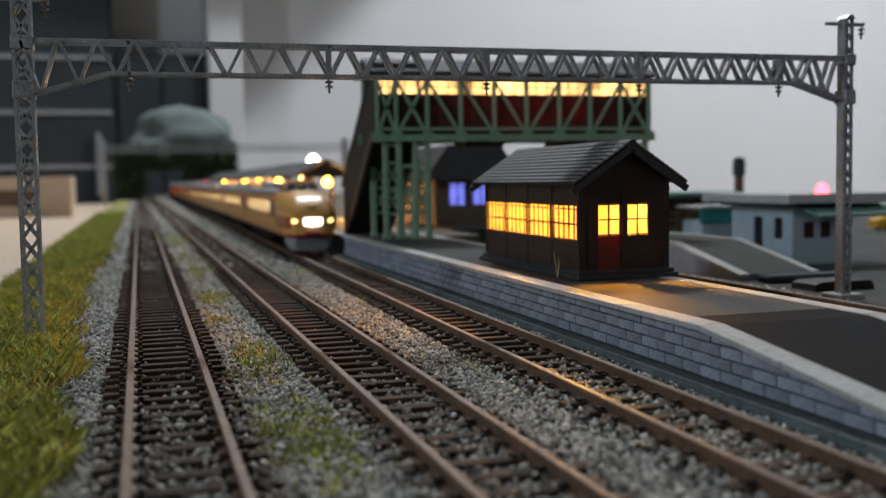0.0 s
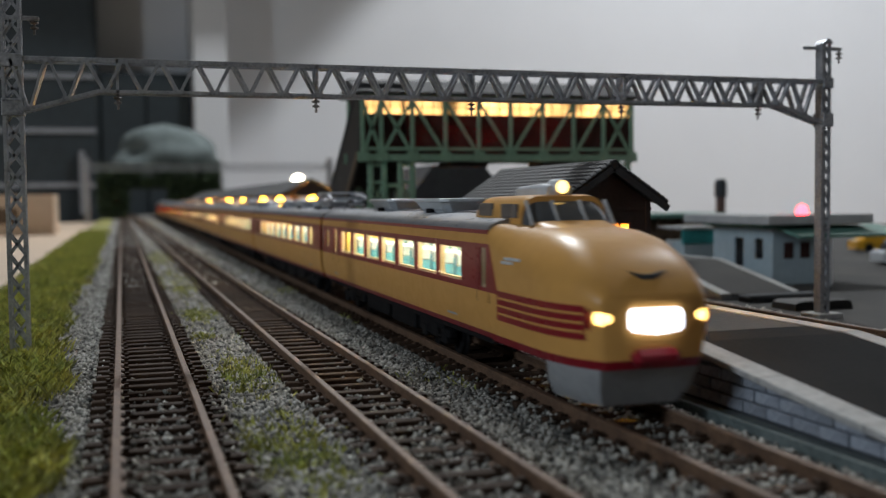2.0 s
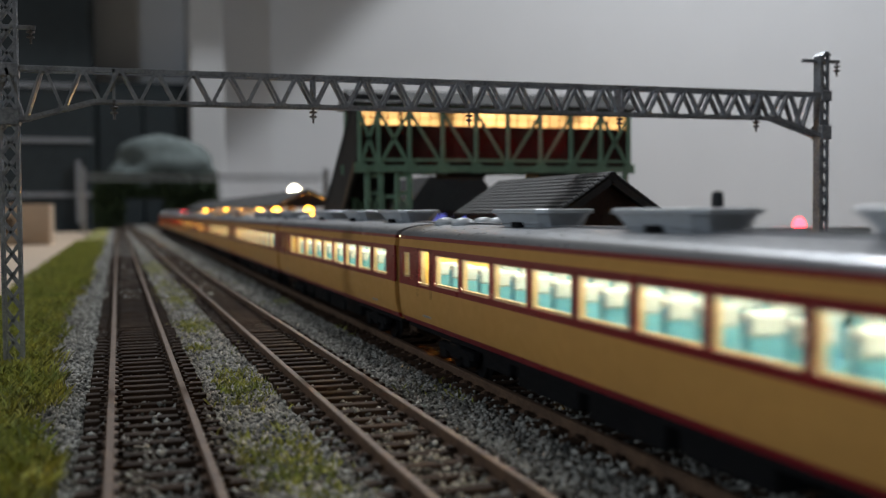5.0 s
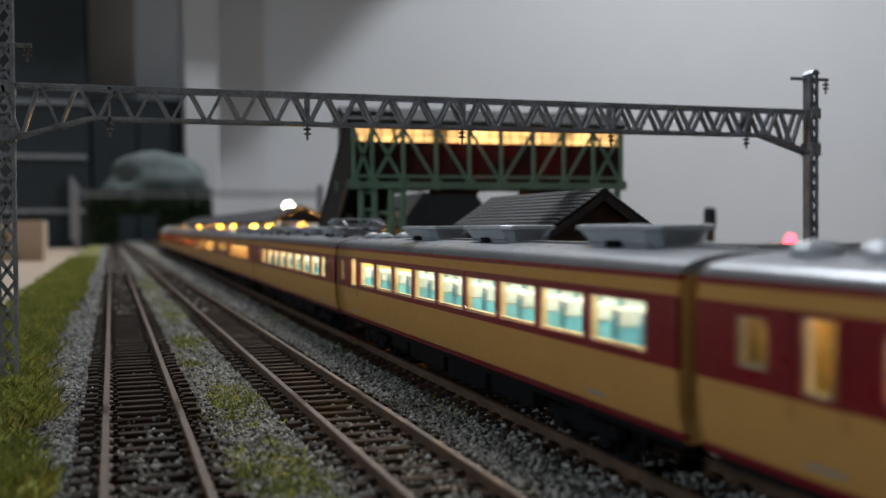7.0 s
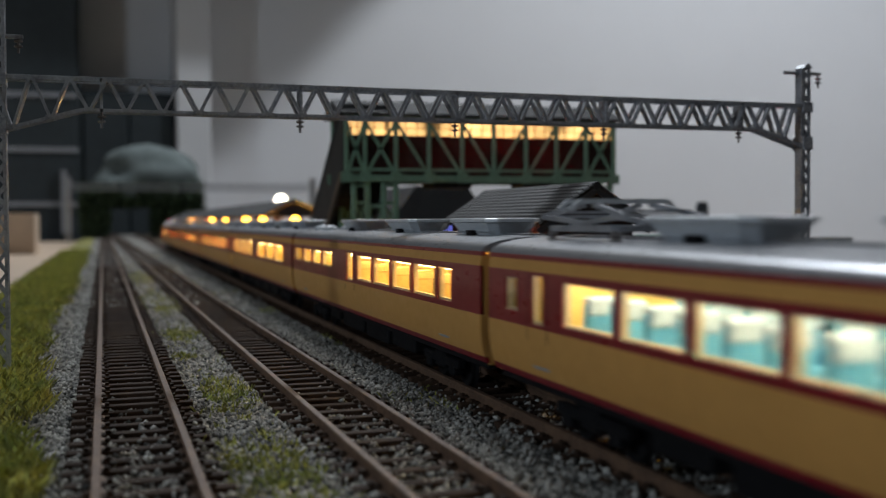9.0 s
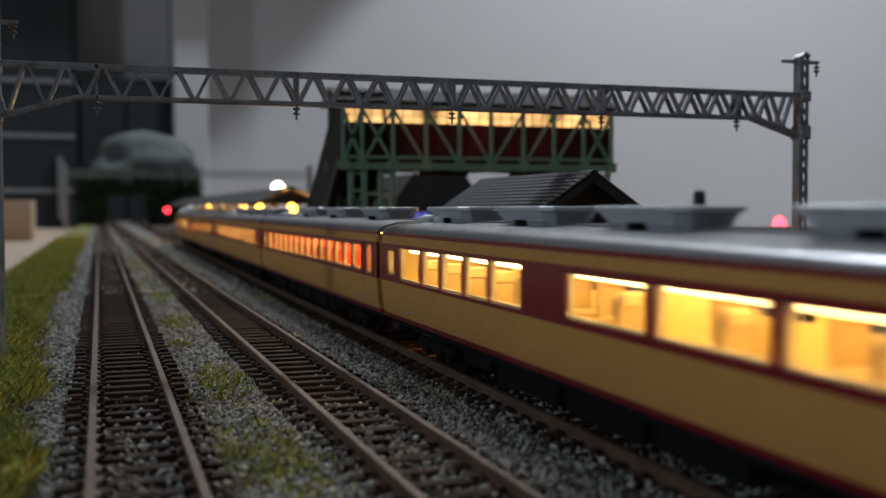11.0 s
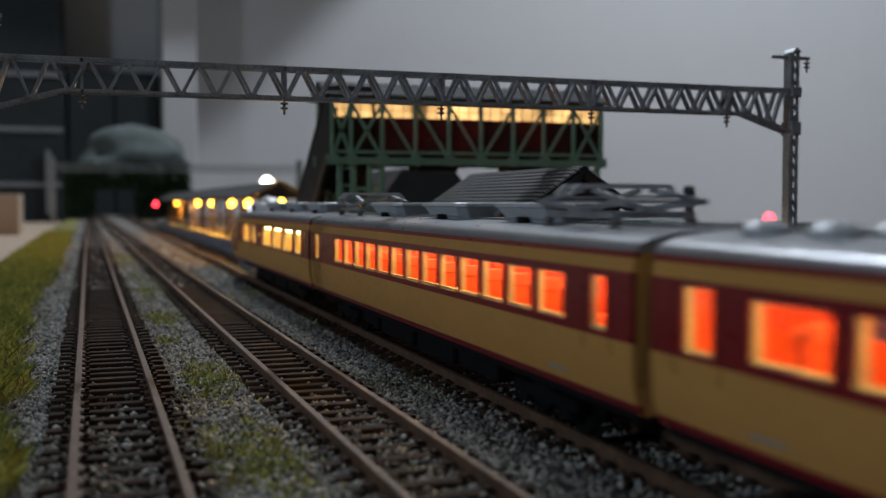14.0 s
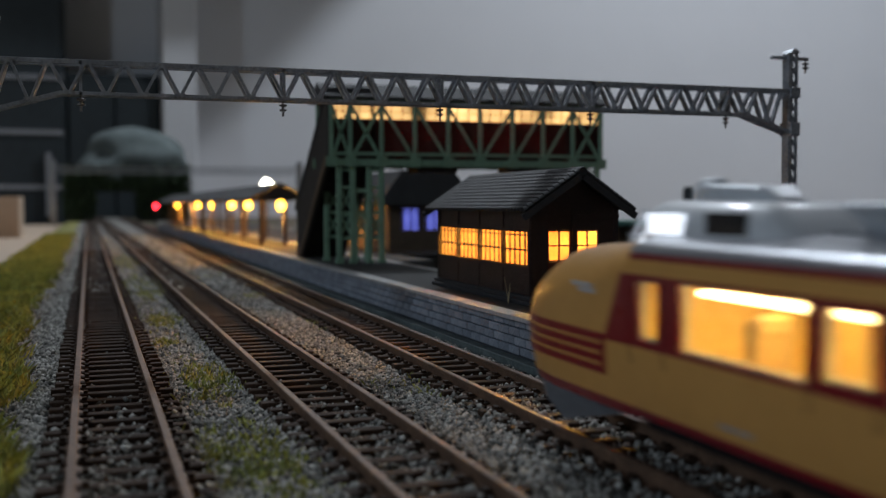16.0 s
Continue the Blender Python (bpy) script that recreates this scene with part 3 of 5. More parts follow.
# ---- the lit waiting hut ----
def make_hut():
    hut = thing("waiting_hut", "small dark timber waiting hut with tiled roof and lit windows", "hut", "", 76.5, 170, 6.45)
    W_, L_, ZB, ZT, RZ = 17.8, 52.0, 1.6, 17.6, 24.2
    bm = bmesh.new()
    box(bm, -1.3, W_ + 1.3, -1.8, L_ + 1.6, 0, 0.9, 0.15)
    box(bm, -0.8, W_ + 0.8, -1.1, L_ + 1.0, 0.85, 1.7, 0.15)
    part("plinth", bm, M_PLINTH, hut, "black stepped plinth")
    # long walls: posts, rails and boarded panels round real openings
    pw = 0.9
    for side, x in (("track", 0.0), ("far", W_ - 0.8)):
        x0, x1 = x, x + 0.8
        gaps = [((L_ - pw) * i / 4 + pw, (L_ - pw) * (i + 1) / 4, 7.0, 13.7) for i in range(4)] if side == "track" else []
        holed("side_wall", (0, L_), (ZB, ZT), gaps, 0.8, x0, M_HUT, hut)
        for i in range(5):
            y = (L_ - pw) * i / 4
            xx = x0 - 0.25 if side == "track" else x1 - 0.05
            boxed("post", (xx, xx + 0.3, y - 0.05, y + pw + 0.05, ZB + 0.1, ZT), M_HUT, hut)
        for z in (6.75, 13.75):
            xx = x0 - 0.32 if side == "track" else x1 - 0.05
            boxed("rail", (xx, xx + 0.36, 0.1, L_ - 0.1, z - 0.3, z + 0.3), M_HUT, hut)
        if side == "track":
            for i in range(4):
                ya, yb = (L_ - pw) * i / 4 + pw, (L_ - pw) * (i + 1) / 4
                for k in range(5):
                    boxed("board", (x0 - 0.12, x0 + 0.1, ya + 0.06, yb - 0.06, 1.75 + k * 0.96, 2.62 + k * 0.96), M_HUT, hut)
                win = boxed("window", (x0 + 0.45, x0 + 0.6, ya, yb, 7.0, 13.7), M_HUT_PANE, hut, "warm yellow lit window")
                w = (yb - ya)
                bm = bmesh.new()
                for k in range(1, 5):
                    yy = ya + w * k / 5
                    box(bm, x0 + 0.2, x0 + 0.44, yy - 0.12, yy + 0.12, 7.0, 13.7)
                box(bm, x0 + 0.18, x0 + 0.44, ya, yb, 9.9, 10.2)
                box(bm, x0 + 0.15, x0 + 0.44, ya, yb, 12.7, 12.95)
                for yy in (ya, yb - 0.25):
                    box(bm, x0 + 0.1, x0 + 0.44, yy, yy + 0.25, 7.0, 13.7)
                box(bm, x0 + 0.1, x0 + 0.44, ya, yb, 7.0, 7.25)
                part("glazing_grid", bm, M_HUT, win)
    # gable walls
    for y0, y1, front in ((-0.1, 0.7, True), (L_ - 0.7, L_ + 0.1, False)):
        gaps = [(3.4, 8.2, ZB, 13.8), (9.3, 13.9, 7.9, 13.8)] if front else []
        holed("gable_wall", (0.8, W_ - 0.8) if not front else (0.0, W_), (ZB, ZT), gaps, y1 - y0, y0, M_HUT, hut, axis="y")
        bm = bmesh.new()
        prism(bm, [(0.2, ZT + 0.2), (W_ - 0.2, ZT + 0.2), (W_ / 2, RZ - 0.5)], y0, y1)
        part("gable_top", bm, M_HUT, hut)
    boxed("door", (3.45, 8.15, -0.02, 0.5, ZB, 7.9), M_HUT_RED, hut, "dark red lower door panel", 0.05)
    for a, b in ((3.4, 8.2), (9.3, 13.9)):
        win = boxed("window", (a, b, 0.35, 0.5, 7.9, 13.8), M_HUT_PANE, hut, "warm yellow lit window")
        bm = bmesh.new()
        for z in (7.95, 10.75, 13.5):
            box(bm, a, b, -0.05, 0.34, z, z + 0.28)
        for x in (a, (a + b) / 2 - 0.14, b - 0.28):
            box(bm, x, x + 0.28, -0.05, 0.34, 7.9, 13.8)
        part("glazing_grid", bm, M_HUT_RED, win)
    for x in (-0.1, W_ - 0.9, 8.3):
        boxed("post", (x, x + 1.0, -0.35, -0.12, ZB, ZT), M_HUT, hut)
    boxed("rail", (-0.2, W_ + 0.2, -0.4, -0.12, ZT - 1.6, ZT - 0.9), M_HUT, hut)
    # tiled roof: rows of rounded pantiles with stepped courses
    ridge_x, y0, y1 = W_ / 2 + 0.2, -2.8, L_ + 3.0
    for sgn in (-1, 1):
        half = ridge_x + 2.4 if sgn < 0 else W_ - ridge_x + 2.2
        drop = 7.6 if sgn < 0 else 7.4
        courses, per = 11, 1.55
        nv = int((y1 - y0) / per * 5)
        rows = []
        for c in range(courses):
            for e in (0.0, 0.96):
                u = (c + e) / courses
                row = []
                for j in range(nv + 1):
                    yy = y0 + (y1 - y0) * j / nv
                    wave = 0.42 * abs(math.sin(math.pi * (yy - y0) / per))
                    row.append((ridge_x + sgn * half * u, yy, RZ - drop * u + 0.22 * e + wave + 0.2))
                rows.append(row)
        bm = bmesh.new()
        loft(bm, rows, close_ends=False, ring=False)
        bmesh.ops.solidify(bm, geom=bm.faces[:], thickness=0.6)
        part("tile_slope", bm, M_TILE, hut, "charcoal pantile roof slope")
        for yy in (y0 - 0.25, y1 - 0.55):
            bm = bmesh.new()
            bar(bm, (ridge_x, yy + 0.4, RZ - 0.35), (ridge_x + sgn * (half + 0.3), yy + 0.4, RZ - drop * 1.03 - 0.25), 0.7, 1.2)
            part("bargeboard", bm, M_PLINTH, hut)
    bm = bmesh.new()
    lathe(bm, [(0.85, y0 - 0.3), (0.95, y0), (0.95, y1), (0.85, y1 + 0.3)], ridge_x, RZ + 0.35, 10, "y")
    part("ridge_cap", bm, M_TILE, hut)
    boxed("floor", (0.8, W_ - 0.8, 0.7, L_ - 0.7, 1.6, 1.75), M_HUT, hut)
    # Unseen plate added to keep the bulbs' light from leaking under the roof.
    boxed("ceiling", (0.1, W_ - 0.1, 0.0, L_, ZT - 0.1, ZT + 0.2), M_HUT, hut)
    return hut


make_hut()


def make_weed():
    wd = thing("dry_weed", "dry straw-coloured weed at the foot of the hut", "weed", "", 74.6, 176, 6.4)
    for k, (dx, dy, h) in enumerate(((0.6, 3.4, 4.6), (-0.5, -2.2, 3.2), (0.9, 1.2, 3.6))):
        bm = bmesh.new()
        bar(bm, (0, 0, 0), (dx * 0.4, dy * 0.45, h * 0.6), 0.09, 0.09)
        bar(bm, (dx * 0.4, dy * 0.45, h * 0.58), (dx, dy, h), 0.07, 0.07)
        part("stalk", bm, M_STRAW, wd)
    return wd


make_weed()


# ---- catenary gantry ----
def insulator(parent, x, y, z):
    bm = bmesh.new()
    lathe(bm, [(0.18, z), (0.18, z - 0.5), (0.75, z - 0.7), (0.75, z - 0.95), (0.25, z - 1.1), (0.25, z - 1.4), (0.7, z - 1.6), (0.7, z - 1.85), (0.22, z - 2.0), (0.22, z - 2.9)], x, y, 10)
    return part("insulator", bm, M_CERAMIC, parent, "small ribbed insulator", smooth=True)


def lattice_post(parent, x, y0, y1, width, z0, z1):
    post = part("post", post_bm(x, y0, y1, width, z0, z1), M_STEEL, parent, "grey lattice steel post")
    return post


def post_bm(x, y0, y1, w, z0, z1):
    bm = bmesh.new()
    for xx in (x - w / 2, x + w / 2 - 0.55):
        for yy in (y0, y1 - 0.55):
            box(bm, xx, xx + 0.55, yy, yy + 0.55, z0, z1)
    step = w * 1.15
    n = int((z1 - z0) / step)
    for k in range(n):
        za, zb = z0 + (z1 - z0) * k / n, z0 + (z1 - z0) * (k + 1) / n
        for yy in (y0 + 0.2, y1 - 0.2):
            if w > 3 or k % 2:
                bar(bm, (x - w / 2 + 0.3, yy, za), (x + w / 2 - 0.3, yy, zb), 0.45, 0.25, (0, 1, 0))
            if w > 3 or not k % 2:
                bar(bm, (x + w / 2 - 0.3, yy, za), (x - w / 2 + 0.3, yy, zb), 0.45, 0.25, (0, 1, 0))
        for xx in (x - w / 2 + 0.2, x + w / 2 - 0.2):
            bar(bm, (xx, y0 + 0.3, za), (xx, y1 - 0.3, zb), 0.25, 0.4, (1, 0, 0))
    return bm


def make_gantry():
    g = thing("catenary_gantry", "grey lattice steel catenary gantry spanning the tracks", "gantry", "catenary gantries", 0, 190.8, 0)
    xl, xr, zt, zb, d = -18.3, 149.4, 50.4, 44.7, 1.7
    for x, w, ztop in ((xl, 3.3, 66.0), (xr, 2.3, 58.6)):
        q = d if x < 0 else 1.15
        post = lattice_post(g, x, -q, q, w, -3.2, ztop)
        if x > 0:
            boxed("side_plate", (x - w / 2 - 0.14, x - w / 2, -q, q, -1.4, ztop), M_STEEL, post)
            # The back plate is coloured far darker than the rest of the post.
            boxed("back_plate", (x - w / 2, x + w / 2, q, q + 0.14, -1.4, ztop), M_DARK_STEEL, post)
        boxed("footing", (x - 3.2, x + 3.2, -3.4, 3.4, -3.3, -1.5), M_COPING, g, "pale concrete footing", 0.15)
        bm = bmesh.new()
        prism(bm, [(x - w / 2 - 0.1, ztop), (x + w / 2 + 0.1, ztop), (x + 0.3, ztop + 0.9), (x - 0.3, ztop + 0.9)], -d, d)
        part("cap", bm, M_STEEL, post)
        arm = boxed("cross_arm", (x - 5.2, x + 4.6, -0.4, 0.4, 57.2 if x > 0 else 56.9, 57.9 if x > 0 else 57.6), M_STEEL, g, "", 0.08)
        insulator(arm, x + (4.0 if x > 0 else 8.0) - (0 if x > 0 else 4.2), 0, 57.3)
        for z0, z1 in ((48.6, 50.9), (40.2, 43.2)):
            plate = boxed("bracket_plate", (x - w / 2 - 0.15, x + w / 2 + 0.15, -d - 0.2, d + 0.2, z0, z1), M_STEEL, g, "", 0.06)
            bm = bmesh.new()
            for i in range(6):
                for zz in (z0 + 0.35, z1 - 0.35):
                    xx = x + (w - 0.3) * (i / 5 - 0.5)
                    box(bm, xx - 0.1, xx + 0.1, -d - 0.32, -d - 0.19, zz - 0.1, zz + 0.1, 0.03)
            part("rivet_row", bm, M_STEEL, plate)
    # chords
    for yy in (-d, d - 0.7):
        boxed("top_chord", (xl + 1.2, xr - 1.2, yy, yy + 0.7, zt - 0.75, zt + 0.15), M_STEEL, g, "", 0.08)
        boxed("bottom_chord", (xl + 14, xr - 12.8, yy, yy + 0.7, zb - 0.4, zb + 0.3), M_STEEL, g, "", 0.08)
        for a, b in ((xl + 1.4, xl + 14.2), (xr - 1.3, xr - 13.0)):
            bm = bmesh.new()
            bar(bm, (a, yy + 0.35, 41.0), (b, yy + 0.35, zb), 0.7, 0.8, (0, 1, 0))
            part("haunch", bm, M_STEEL, g)
        n = 26
        xs = [-18.85 + 6.35 * i for i in range(n + 1)]
        for i in range(n):
            a, b = xs[i], xs[i + 1]
            m = (a + b) / 2

            def low(x):
                if x < xl + 14.2:
                    return 41.0 + (zb - 41.0) * (x - xl - 1.4) / 12.8
                if x > xr - 13:
                    return 41.0 + (zb - 41.0) * (xr - 1.3 - x) / 11.7
                return zb
            bm = bmesh.new()
            bar(bm, (a + 0.35, yy + 0.35, zt - 0.5), (m - 0.2, yy + 0.35, low(m) + 0.1), 0.5, 1.1, (0, 1, 0))
            bar(bm, (b - 0.35, yy + 0.35, zt - 0.5), (m + 0.2, yy + 0.35, low(m) + 0.1), 0.5, 1.1, (0, 1, 0))
            part("lacing", bm, M_STEEL, g)
            front = yy - 0.14 if yy < 0 else yy + 0.72
            boxed("gusset", (m - 0.85, m + 0.85, front, front + 0.12, low(m) - 0.25, low(m) + 0.45), M_STEEL, g)
            boxed("gusset", (a - 0.8, a + 0.8, front, front + 0.12, zt - 0.85, zt - 0.2), M_STEEL, g)
    for i in range(1, 26, 2):
        x = -18.85 + 6.35 * i
        for z in (zt - 0.3,):
            boxed("batten", (x - 0.7, x + 0.7, -d + 0.72, d - 0.72, z - 0.3, z + 0.1), M_STEEL, g)
    for x in (-0.9, 34.9, 66.1, 99.2, 132.3):
        boxed("hanger", (x - 0.25, x + 0.25, -d, d, zb - 0.3, zt), M_STEEL, g)
        insulator(g, x, -0.2, zb - 0.2)
    return g


make_gantry()


# ---- covered footbridge ----
def make_bridge():
    br = thing("footbridge", "green steel truss footbridge with lit windows and dark roof", "footbridge", "", 0, 312, 0)
    depth = 20.0
    xs = [72.0, 78.1, 88.3, 99.4, 110.8, 121.9, 133.4, 144.5, 155.5, 166.0]
    boxed("deck", (72, 166, 1.0, depth - 1, 38.0, 39.6), M_BRIDGE_ROOF, br)
    boxed("wall", (72.2, 165.8, 1.0, 1.8, 39.6, 52.2), M_BRIDGE_WALL, br, "dark red boarded parapet")
    boxed("wall", (72.2, 165.8, depth - 1.8, depth - 1, 39.6, 60), M_BRIDGE_WALL, br)
    boxed("header", (72.2, 165.8, 1.0, 1.8, 56.8, 60), M_BRIDGE_ROOF, br)
    for x0, x1 in ((72.2, 73.0), (165.0, 165.8)):
        boxed("end_wall", (x0, x1, 1.8, depth - 1.8, 39.6, 60), M_BRIDGE_WALL, br)
    for a, b in zip(xs, xs[1:]):
        win = boxed("window", (a + 0.5, b - 0.5, 1.5, 1.7, 52.2, 56.8), M_BRIDGE_PANE, br, "warm lit window pane")
        bm = bmesh.new()
        box(bm, a - 0.05, a + 0.5, 1.1, 1.75, 52.2, 56.8)
        box(bm, b - 0.5, b - 0.06, 1.1, 1.75, 52.2, 56.8)
        for k in (1, 2):
            xx = a + (b - a) * k / 3
            box(bm, xx - 0.1, xx + 0.1, 1.2, 1.49, 52.2, 56.8)
        box(bm, a + 0.5, b - 0.5, 1.2, 1.49, 54.4, 54.6)
        part("window_frame", bm, M_BRIDGE_WALL, win)
    for yy in (-0.4, depth - 0.6):
        boxed("bottom_chord", (71.5, 166.5, yy, yy + 1.0, 37.2, 39.4), M_GREEN, br, "", 0.1)
        boxed("mid_chord", (71.5, 166.5, yy + 0.1, yy + 0.8, 40.6, 41.6), M_GREEN, br)
        boxed("top_chord", (71.5, 166.5, yy, yy + 1.0, 57.0, 58.2), M_GREEN, br, "", 0.1)
        for i, x in enumerate(xs):
            boxed("vertical", (x - 0.6, x + 0.6, yy - 0.1, yy + 0.9, 37.0, 58.0), M_GREEN, br, "", 0.08)
            boxed("gusset", (x - 1.9, x + 1.9, yy - 0.2, yy - 0.02, 37.0, 40.2), M_GREEN, br)
        for i, (a, b) in enumerate(zip(xs, xs[1:])):
            ends = [(a, b)] if 2 <= i < 5 else [(b, a)] if 5 <= i < 8 else [(a, b), (b, a)]
            for p, q in ends:
                bm = bmesh.new()
                bar(bm, (p, yy + 0.3, 56.5), (q, yy + 0.3, 39.0), 1.0, 0.5, (0, 1, 0))
                part("diagonal", bm, M_GREEN, br)
    bm = bmesh.new()
    prism(bm, [(-2.5, 58.2), (depth + 2.5, 58.2), (depth + 2.5, 59.0), (depth / 2, 64.0), (-2.5, 59.0)], 69.5, 168.5, "yz")
    part("roof", bm, M_BRIDGE_ROOF, br, "dark grey pitched roof")
    for x0, x1 in ((101.5, 115), (134, 149)):
        boxed("lamp_box", (x0, x1, 3, 15, 35.4, 37.9), M_STAIR, br, "dark box under the deck", 0.3)
    # trestle legs
    for x0, zf in ((72.4, 6.4), (160.0, -3.3)):
        for yy in (0.3, depth - 1.6):
            px = [x0 + o for o in ((2.2, 6.6, 12.0, 16.0) if x0 < 100 else (1.0, 5.2))]
            for x in px:
                leg = boxed("leg", (x - 0.8, x + 0.8, yy, yy + 1.5, zf, 37.4), M_GREEN, br, "", 0.1)
                boxed("foot", (x - 1.2, x + 1.2, yy - 0.4, yy + 1.9, zf, zf + 1.1), M_GREEN, leg, "", 0.1)
            for k in range(0, len(px), 2):
                a, b = px[k], px[k + 1]
                for z in (14.5, 22.5, 30.5, 36.0):
                    boxed("brace", (a, b, yy + 0.4, yy + 1.0, z - 0.5, z + 0.5), M_GREEN, br)
                for z in (14.5, 22.5):
                    bm = bmesh.new()
                    bar(bm, (a, yy + 0.7, z), (b, yy + 0.7, z + 8), 0.7, 0.4, (0, 1, 0))
                    bar(bm, (b, yy + 0.75, z), (a, yy + 0.75, z + 8), 0.7, 0.4, (0, 1, 0))
                    part("brace", bm, M_GREEN, br)
            if len(px) > 2:
                for z in (21.5, 29.5):
                    boxed("brace", (px[1], px[2], yy + 0.3, yy + 1.0, z - 0.6, z + 0.6), M_GREEN, br)
    return br


make_bridge()


def make_stair():
    st = thing("footbridge_stair", "dark boarded covered stair leading down to the platform", "stair", "", 0, 318, 6.4)
    for x in (71.0, 85.4):
        bm = bmesh.new()
        prism(bm, [(-5, 32), (-5, 54), (46, 18), (46, 0), (37, 0)], x, x + 0.8, "yz")
        part("side_wall", bm, M_STAIR, st)
    bm = bmesh.new()
    prism(bm, [(-5, 54.2), (-5, 55.4), (48, 17.9), (48, 16.7)], 70.6, 86.6, "yz")
    part("roof", bm, M_BRIDGE_ROOF, st)
    bm = bmesh.new()
    bar(bm, (70.7, -4, 33.2), (70.7, 38.5, 1.4), 0.5, 2.6)
    part("stringer", bm, M_WOOD, st, "brown timber stringer")
    for k in range(14):
        boxed("step", (71.8, 85.4, 44 - k * 2.9 - 2.9, 44 - k * 2.9, k * 2.3, k * 2.3 + 2.3), M_STAIR, st)
    return st


make_stair()

# ---- the express train ----
SIDE, ROOF_Z = 9.8, 20.6
BAND0, BAND1 = 12.5, 18.9
PITCH_CAR, LEN = 145.0, 141.8


def pane_mesh(w, h):
    """A pane with rounded corners, standing in the yz plane."""
    bm = bmesh.new()
    r, pts = min(0.9, w / 3), []
    for cy, cz, a0 in ((w / 2 - r, h / 2 - r, 0), (-w / 2 + r, h / 2 - r, 90), (-w / 2 + r, -h / 2 + r, 180), (w / 2 - r, -h / 2 + r, 270)):
        for k in range(4):
            a = radians(a0 + 30 * k)
            pts.append((cy + r * math.cos(a), cz + r * math.sin(a)))
    prism(bm, pts, -0.1, 0.1, "yz")
    return mesh_of(bm, M_GLASS, name="pane")


PANES = {}


def pane(w, h):
    key = (round(w, 1), round(h, 1))
    if key not in PANES:
        PANES[key] = pane_mesh(*key)
    return PANES[key]


def seat_mesh(material):
    bm = bmesh.new()
    box(bm, -2.1, 2.1, -1.9, 1.9, 0, 2.6, 0.4)
    box(bm, -2.1, 2.1, 1.0, 2.3, 2.2, 7.6, 0.45)
    box(bm, -1.7, 1.7, 0.8, 1.2, 6.3, 7.9, 0.15)
    return mesh_of(bm, material, name="seat")


SEATS = {"teal": seat_mesh(M_TEAL), "orange": seat_mesh(M_ORANGE), "tan": seat_mesh(M_TAN)}
def cover_mesh():
    bm = bmesh.new()
    box(bm, -1.9, 1.9, 0.75, 2.45, 5.9, 8.0, 0.3)
    return mesh_of(bm, M_COVER, name="headrest_cover")


COVER = cover_mesh()
STRIPS = {"teal": M_STRIP_WHITE, "orange": M_STRIP_ORANGE, "tan": M_STRIP_YELLOW}


def wheel_mesh():
    bm = bmesh.new()
    lathe(bm, [(2.9, -0.2), (3.1, 0.1), (2.85, 0.35), (2.8, 1.0)], 0, 0, 16, "x")
    return mesh_of(bm, M_UNDER, True, name="wheel")


WHEEL = wheel_mesh()


def bogie(car, y):
    bm = bmesh.new()
    for s in (-1, 1):
        x0, x1 = sorted((s * 6.3, s * 7.6))
        box(bm, x0, x1, -8.4, 8.4, 3.0, 4.3, 0.2)
        for yy in (-5.6, 5.6):
            box(bm, x0 - 0.15, x1 + 0.15, yy - 1.3, yy + 1.3, 1.9, 4.0, 0.2)
        box(bm, x0 - 0.1, x1 + 0.1, -2.2, 2.2, 2.4, 5.0, 0.3)
    box(bm, -6.4, 6.4, -2.0, 2.0, 3.0, 5.5)
    bg = part("bogie", bm, M_UNDER, car, "black bogie frame")
    bg.location.y = y * MM
    for yy in (-5.6, 5.6):
        for s in (-1, 1):
            share("wheel", WHEEL, bg, 4.3 * s, yy, 3.0, 0, 0, 0 if s > 0 else 180)


def ac_mesh(length, width, height):
    """A roof unit: a tray with flared sides, a lipped rim and a notch under each long side."""
    bm = bmesh.new()
    secs = []
    for z, k in ((0, 0.66), (height * 0.1, 0.70), (height * 0.74, 0.93), (height * 0.78, 1.0), (height * 0.95, 1.0), (height, 0.95)):
        w, l = width / 2 * k, length / 2 * (1 - (1 - k) * 0.62)
        c = 1.3
        secs.append([(-w, -l + c, z), (-w + c, -l, z), (w - c, -l, z), (w, -l + c, z), (w, l - c, z), (w - c, l, z), (-w + c, l, z), (-w, l - c, z)])
    loft(bm, secs)
    return mesh_of(bm, M_AC, name="roof_unit")


def vent_mesh():
    """A small domed roof ventilator."""
    bm = bmesh.new()
    lathe(bm, [(1.5, 0), (1.5, 0.5), (2.0, 0.6), (2.0, 1.1), (1.5, 1.6), (0.5, 1.9)], 0, 0, 12)
    return mesh_of(bm, M_AC, True, name="roof_vent")


def grille_mesh(length, height):
    """A louvre panel: one toothed plate."""
    bm = bmesh.new()
    pts = []
    for k in range(5):
        z = height * k / 5
        pts += [(0, z), (0.28, z + 0.06), (0.05, z + height / 5 - 0.03)]
    prism(bm, pts + [(0, height), (-0.3, height), (-0.3, 0)], -length / 2, length / 2)
    return mesh_of(bm, M_AC, name="grille")


GRILLE = grille_mesh(4.6, 1.2)
AC_UNIT, VENT = ac_mesh(18.5, 8.4, 2.6), vent_mesh()


